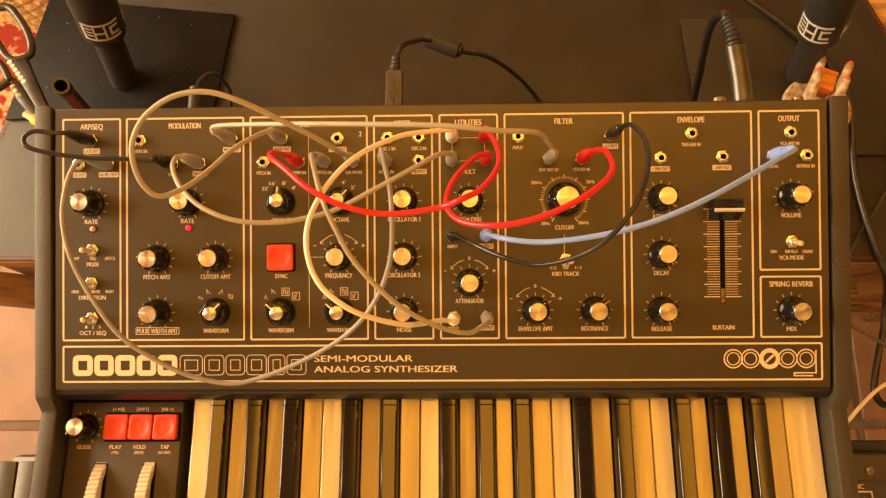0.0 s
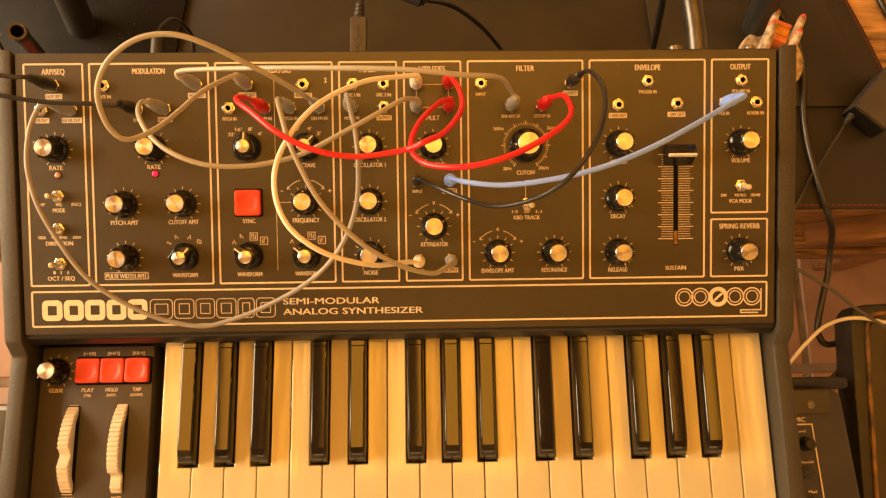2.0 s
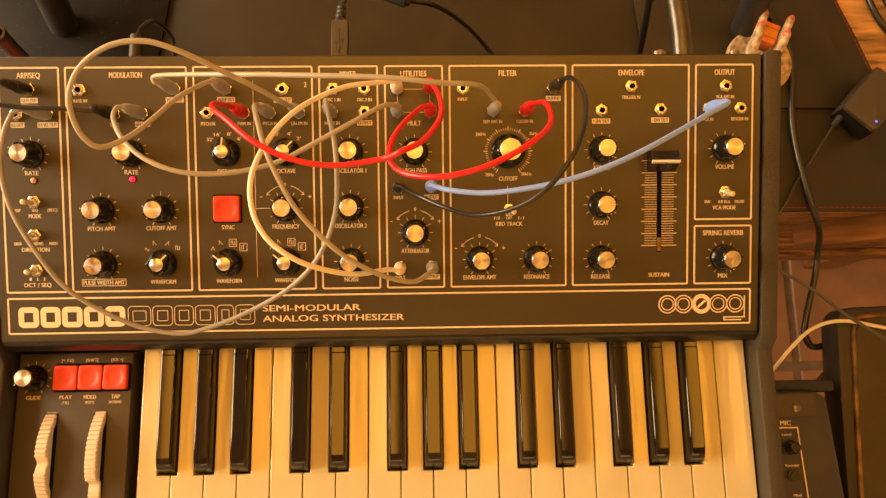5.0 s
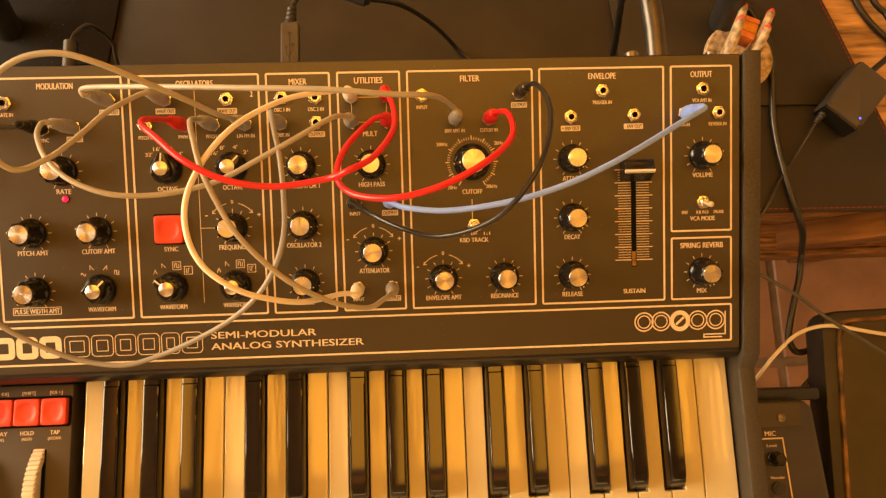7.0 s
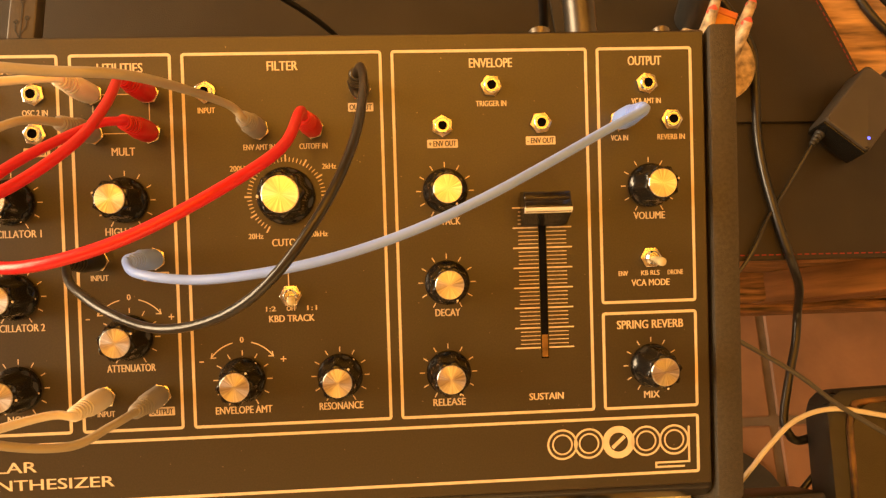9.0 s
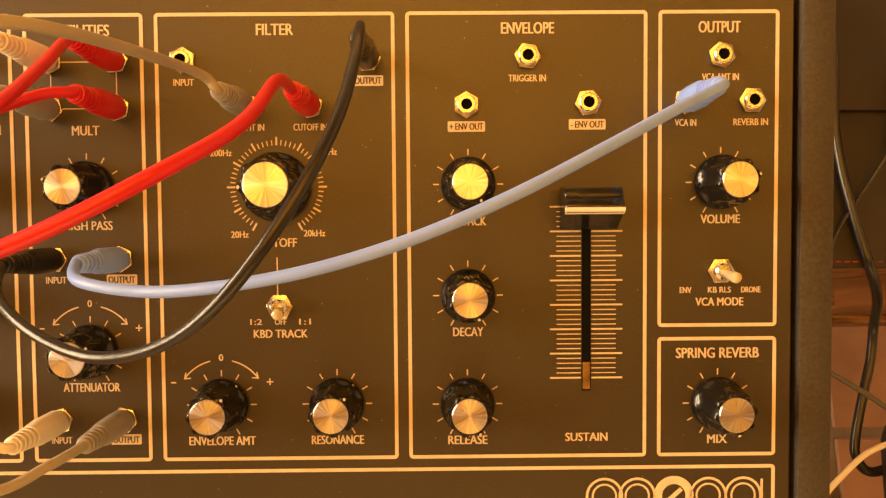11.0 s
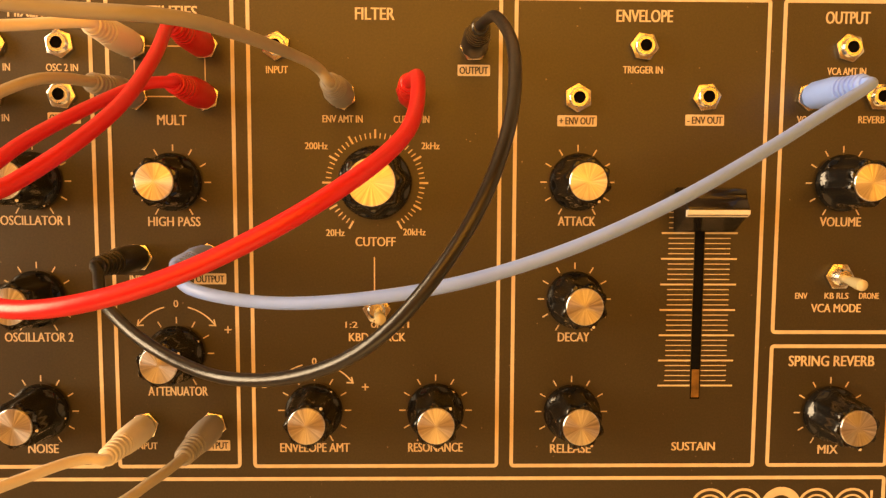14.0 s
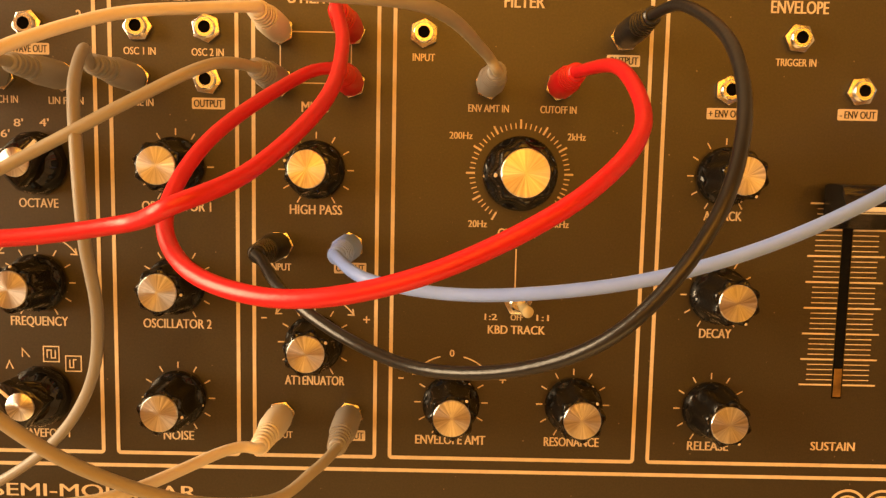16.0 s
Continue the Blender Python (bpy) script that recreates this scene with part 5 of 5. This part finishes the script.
part("strain_relief", tube([am @ Vector((-0.014, -0.033 - k, 0.012)) for k in [0.0012 * q for q in range(13)]], 0.0046, 12, lambda t: (1 if int(t * 12) % 3 else 0.78) * (1 - 0.4 * t)), M_RUBBER, adapter, "ribbed strain relief")
part("cord", tube(smooth_path([am @ Vector((-0.014, -0.044, 0.012)), (0.462, 0.105, DESK + 0.006), (0.440, 0.075, DESK + 0.004), (0.425, 0.050, DESK + 0.003), (0.41, 0.030, DESK - 0.004), (0.38, 0.0, DESK - 0.02)], 7), 0.0016, 8), M_BLACKCORD, adapter)

# ---- carved ornament on a round coaster ----
coaster = tagged(part("coaster", lathe([(0.0345, 0), (0.0372, 0.002), (0.0375, 0.006), (0.0355, 0.008), (0, 0.008)], 40), M_BONE, m=pose(0.4085, 0.2135, DESK + 0.005)), "pale mottled round stone coaster", "coaster")
orn = thing("ornament", "pale carved four-pronged ornament with red tips on a round coaster", "ornament")
orn_base = DESK + 0.013
OX, OY = 0.0035, 0.0045
part("base", box(0.384 + OX, 0.412 + OX, 0.176 + OY, 0.206 + OY, orn_base, orn_base + 0.026, 0.007), M_BONE, orn)
for (bx, by), (tx, ty), tz in (((0.384, 0.205), (0.397, 0.248), -0.085), ((0.408, 0.200), (0.425, 0.241), -0.085), ((0.383, 0.198), (0.388, 0.231), -0.078), ((0.407, 0.192), (0.415, 0.220), -0.078)):
    a, b = Vector((bx + OX, by + OY, orn_base + 0.012)), Vector((tx + OX, ty + OY, tz))
    pr_ = part("prong", tube(smooth_path([a, a.lerp(b, 0.5) + Vector((0, 0, 0.004)), a.lerp(b, 0.93)], 5), 0.0056, 12, lambda t: 1 - 0.30 * t), M_BONE, orn)
    part("tip", tube(smooth_path([a.lerp(b, 0.86), a.lerp(b, 0.94), b], 5), 0.0044, 12, lambda t: max(0.15, 1 - 0.8 * t * t)), M_TIP, pr_, "painted red tip")
om = pose(0.4035 + OX, 0.226 + OY, -0.103, 0, 0, -24)
for k, (y0, y1, mm_) in enumerate(((-0.012, -0.005, M_ORANGE), (-0.005, 0.006, M_AMBER), (0.006, 0.012, M_ORANGE))):
    part("glazed_block", box(-0.0085, 0.0085, y0 + 0.0001, y1 - 0.0001, -0.012, 0.008, 0.0012), mm_, orn, "yellow glazed block" if k == 1 else "orange glazed block", om)

# ---- scissors, tube and small things at the corner ----
sc = thing("scissors", "large dark steel scissors with toothed grips, handles up", "scissors")
loop = [(-0.424, 0.262), (-0.412, 0.262), (-0.399, 0.248), (-0.388, 0.230), (-0.384, 0.214), (-0.392, 0.207), (-0.404, 0.208), (-0.416, 0.222), (-0.428, 0.242), (-0.424, 0.262)]
part("handle", tube(smooth_path([(x, y, 0.010) for x, y in loop], 5), 0.0036, 10), M_TUBE, sc)
loop2 = [(-0.404, 0.188), (-0.415, 0.205), (-0.432, 0.215), (-0.446, 0.205), (-0.440, 0.185), (-0.420, 0.178), (-0.404, 0.188)]
part("handle", tube(smooth_path([(x, y, 0.004) for x, y in loop2], 5), 0.0036, 10), M_TUBE, sc)
part("blade", prism([(-0.404, 0.204), (-0.386, 0.207), (-0.375, 0.186), (-0.356, 0.152), (-0.366, 0.150), (-0.384, 0.176)], 0.006, 0.013, 0.002), M_TUBE, sc)
part("blade", prism([(-0.410, 0.190), (-0.403, 0.194), (-0.386, 0.176), (-0.364, 0.150), (-0.374, 0.146), (-0.394, 0.168)], -0.002, 0.005, 0.002), M_TUBE, sc)
for k in range(6):
    f = k / 5
    part("tooth", lathe([(0.0022, 0), (0.0022, 0.006), (0, 0.0062)], 10), M_WHITE, sc, "pale steel tooth", pose(-0.401 + 0.016 * f, 0.2025 - 0.020 * f, 0.0072))
    part("tooth", lathe([(0.0022, 0), (0.0022, 0.006), (0, 0.0062)], 10), M_BRASS, sc, "yellowed tooth", pose(-0.410 + 0.017 * f, 0.1955 - 0.022 * f, -0.001))
tb = thing("metal_tube", "dark open-ended metal tube leaning behind the synthesizer", "tube")
tbm = Matrix.Translation((-0.392, 0.205, DESK + 0.005)) @ Vector((0, 0, 1)).rotation_difference(Vector((0.046, -0.030, 0.155))).to_matrix().to_4x4()
part("barrel", lathe([(0.0078, 0), (0.0075, 0.146), (0.0083, 0.150), (0.0083, 0.158), (0.0078, 0.161), (0.0056, 0.161), (0.0054, 0.120), (0, 0.119)], 28), M_TUBE, tb, m=tbm)
dish = tagged(part("red_dish", lathe([(0.020, 0), (0.032, 0.003), (0.035, 0.012), (0.033, 0.012), (0.030, 0.005), (0, 0.004)], 36), M_DARKRED, m=pose(-0.378, 0.172, DESK + 0.005)), "small shiny red dish on the base plate", "dish")
rca = thing("yellow_plug", "yellow plug with a white tip hanging on a cable", "plug")
rm = Matrix.Translation((-0.3430, 0.1270, 0.040)) @ Vector((0, 0, 1)).rotation_difference(Vector((-0.85, 0.45, 0.2))).to_matrix().to_4x4()
part("grip", lathe([(0.0034, 0), (0.0050, 0.002), (0.0050, 0.009), (0.0036, 0.011), (0, 0.011)], 16), M_YELLOW, rca, "yellow grip", rm)
part("tip", lathe([(0.0030, 0.0108), (0.0030, 0.018), (0, 0.0185)], 16), M_WHITE, rca, "white tip", rm)
part("cord", tube(smooth_path([(-0.3430, 0.1270, 0.040), (-0.338, 0.118, 0.036), (-0.337, 0.106, 0.005), (-0.358, 0.090, -0.04), (-0.38, 0.10, DESK + 0.004)], 6), 0.0028, 8), M_DARKRED, rca, "dark red cord")

# ---- rug and basket on the far side ----
rug = tagged(part("rug", box(-1.75, -0.80, 0.52, 1.5, FLOOR, FLOOR + 0.010, 0.004), M_RUG), "red patterned woven rug on the tile floor", "rug")
basket = thing("wicker_basket", "round pale wicker basket standing on the rug", "basket")
bk_rows = []
for k in range(24):
    z = FLOOR + 0.012 + k * 0.0135
    rr = 0.20 + 0.05 * math.sin(k / 23 * math.pi * 0.6)
    pts = [Vector((rr * math.cos(a) * (1 + 0.030 * (1 if (i + k) % 2 else -1)), rr * math.sin(a) * (1 + 0.030 * (1 if (i + k) % 2 else -1)), z)) for i, a in enumerate([2 * math.pi * j / 56 for j in range(57)])]
    part("wicker_band", tube(pts, 0.0075, 6), M_WICKER, basket, m=pose(-0.90, 0.98, 0))
part("base", lathe([(0.19, FLOOR + 0.011), (0.20, FLOOR + 0.03), (0, FLOOR + 0.03)], 40), M_WICKER, basket, m=pose(-0.90, 0.98, 0))

# ---- floor tiles ----
tile_me = None
TS = 0.30
for i in range(-6, 6):
    for j in range(-6, 6):
        x, y = i * TS + 0.06, j * TS + 0.04
        if not (ROOM_W + 0.16 < x < ROOM_E - 0.16 and ROOM_S + 0.16 < y < ROOM_N - 0.16):
            continue
        if tile_me is None:
            tile_me = part("tile", box(-TS / 2 + 0.008, TS / 2 - 0.008, -TS / 2 + 0.008, TS / 2 - 0.008, -0.012, 0.0, 0.003, 1), M_TILE, floor, m=pose(x, y, FLOOR), smooth=False)
        else:
            again(tile_me, pose(x, y, FLOOR + 0.001 * ((i * 7 + j * 5) % 3 - 1)))
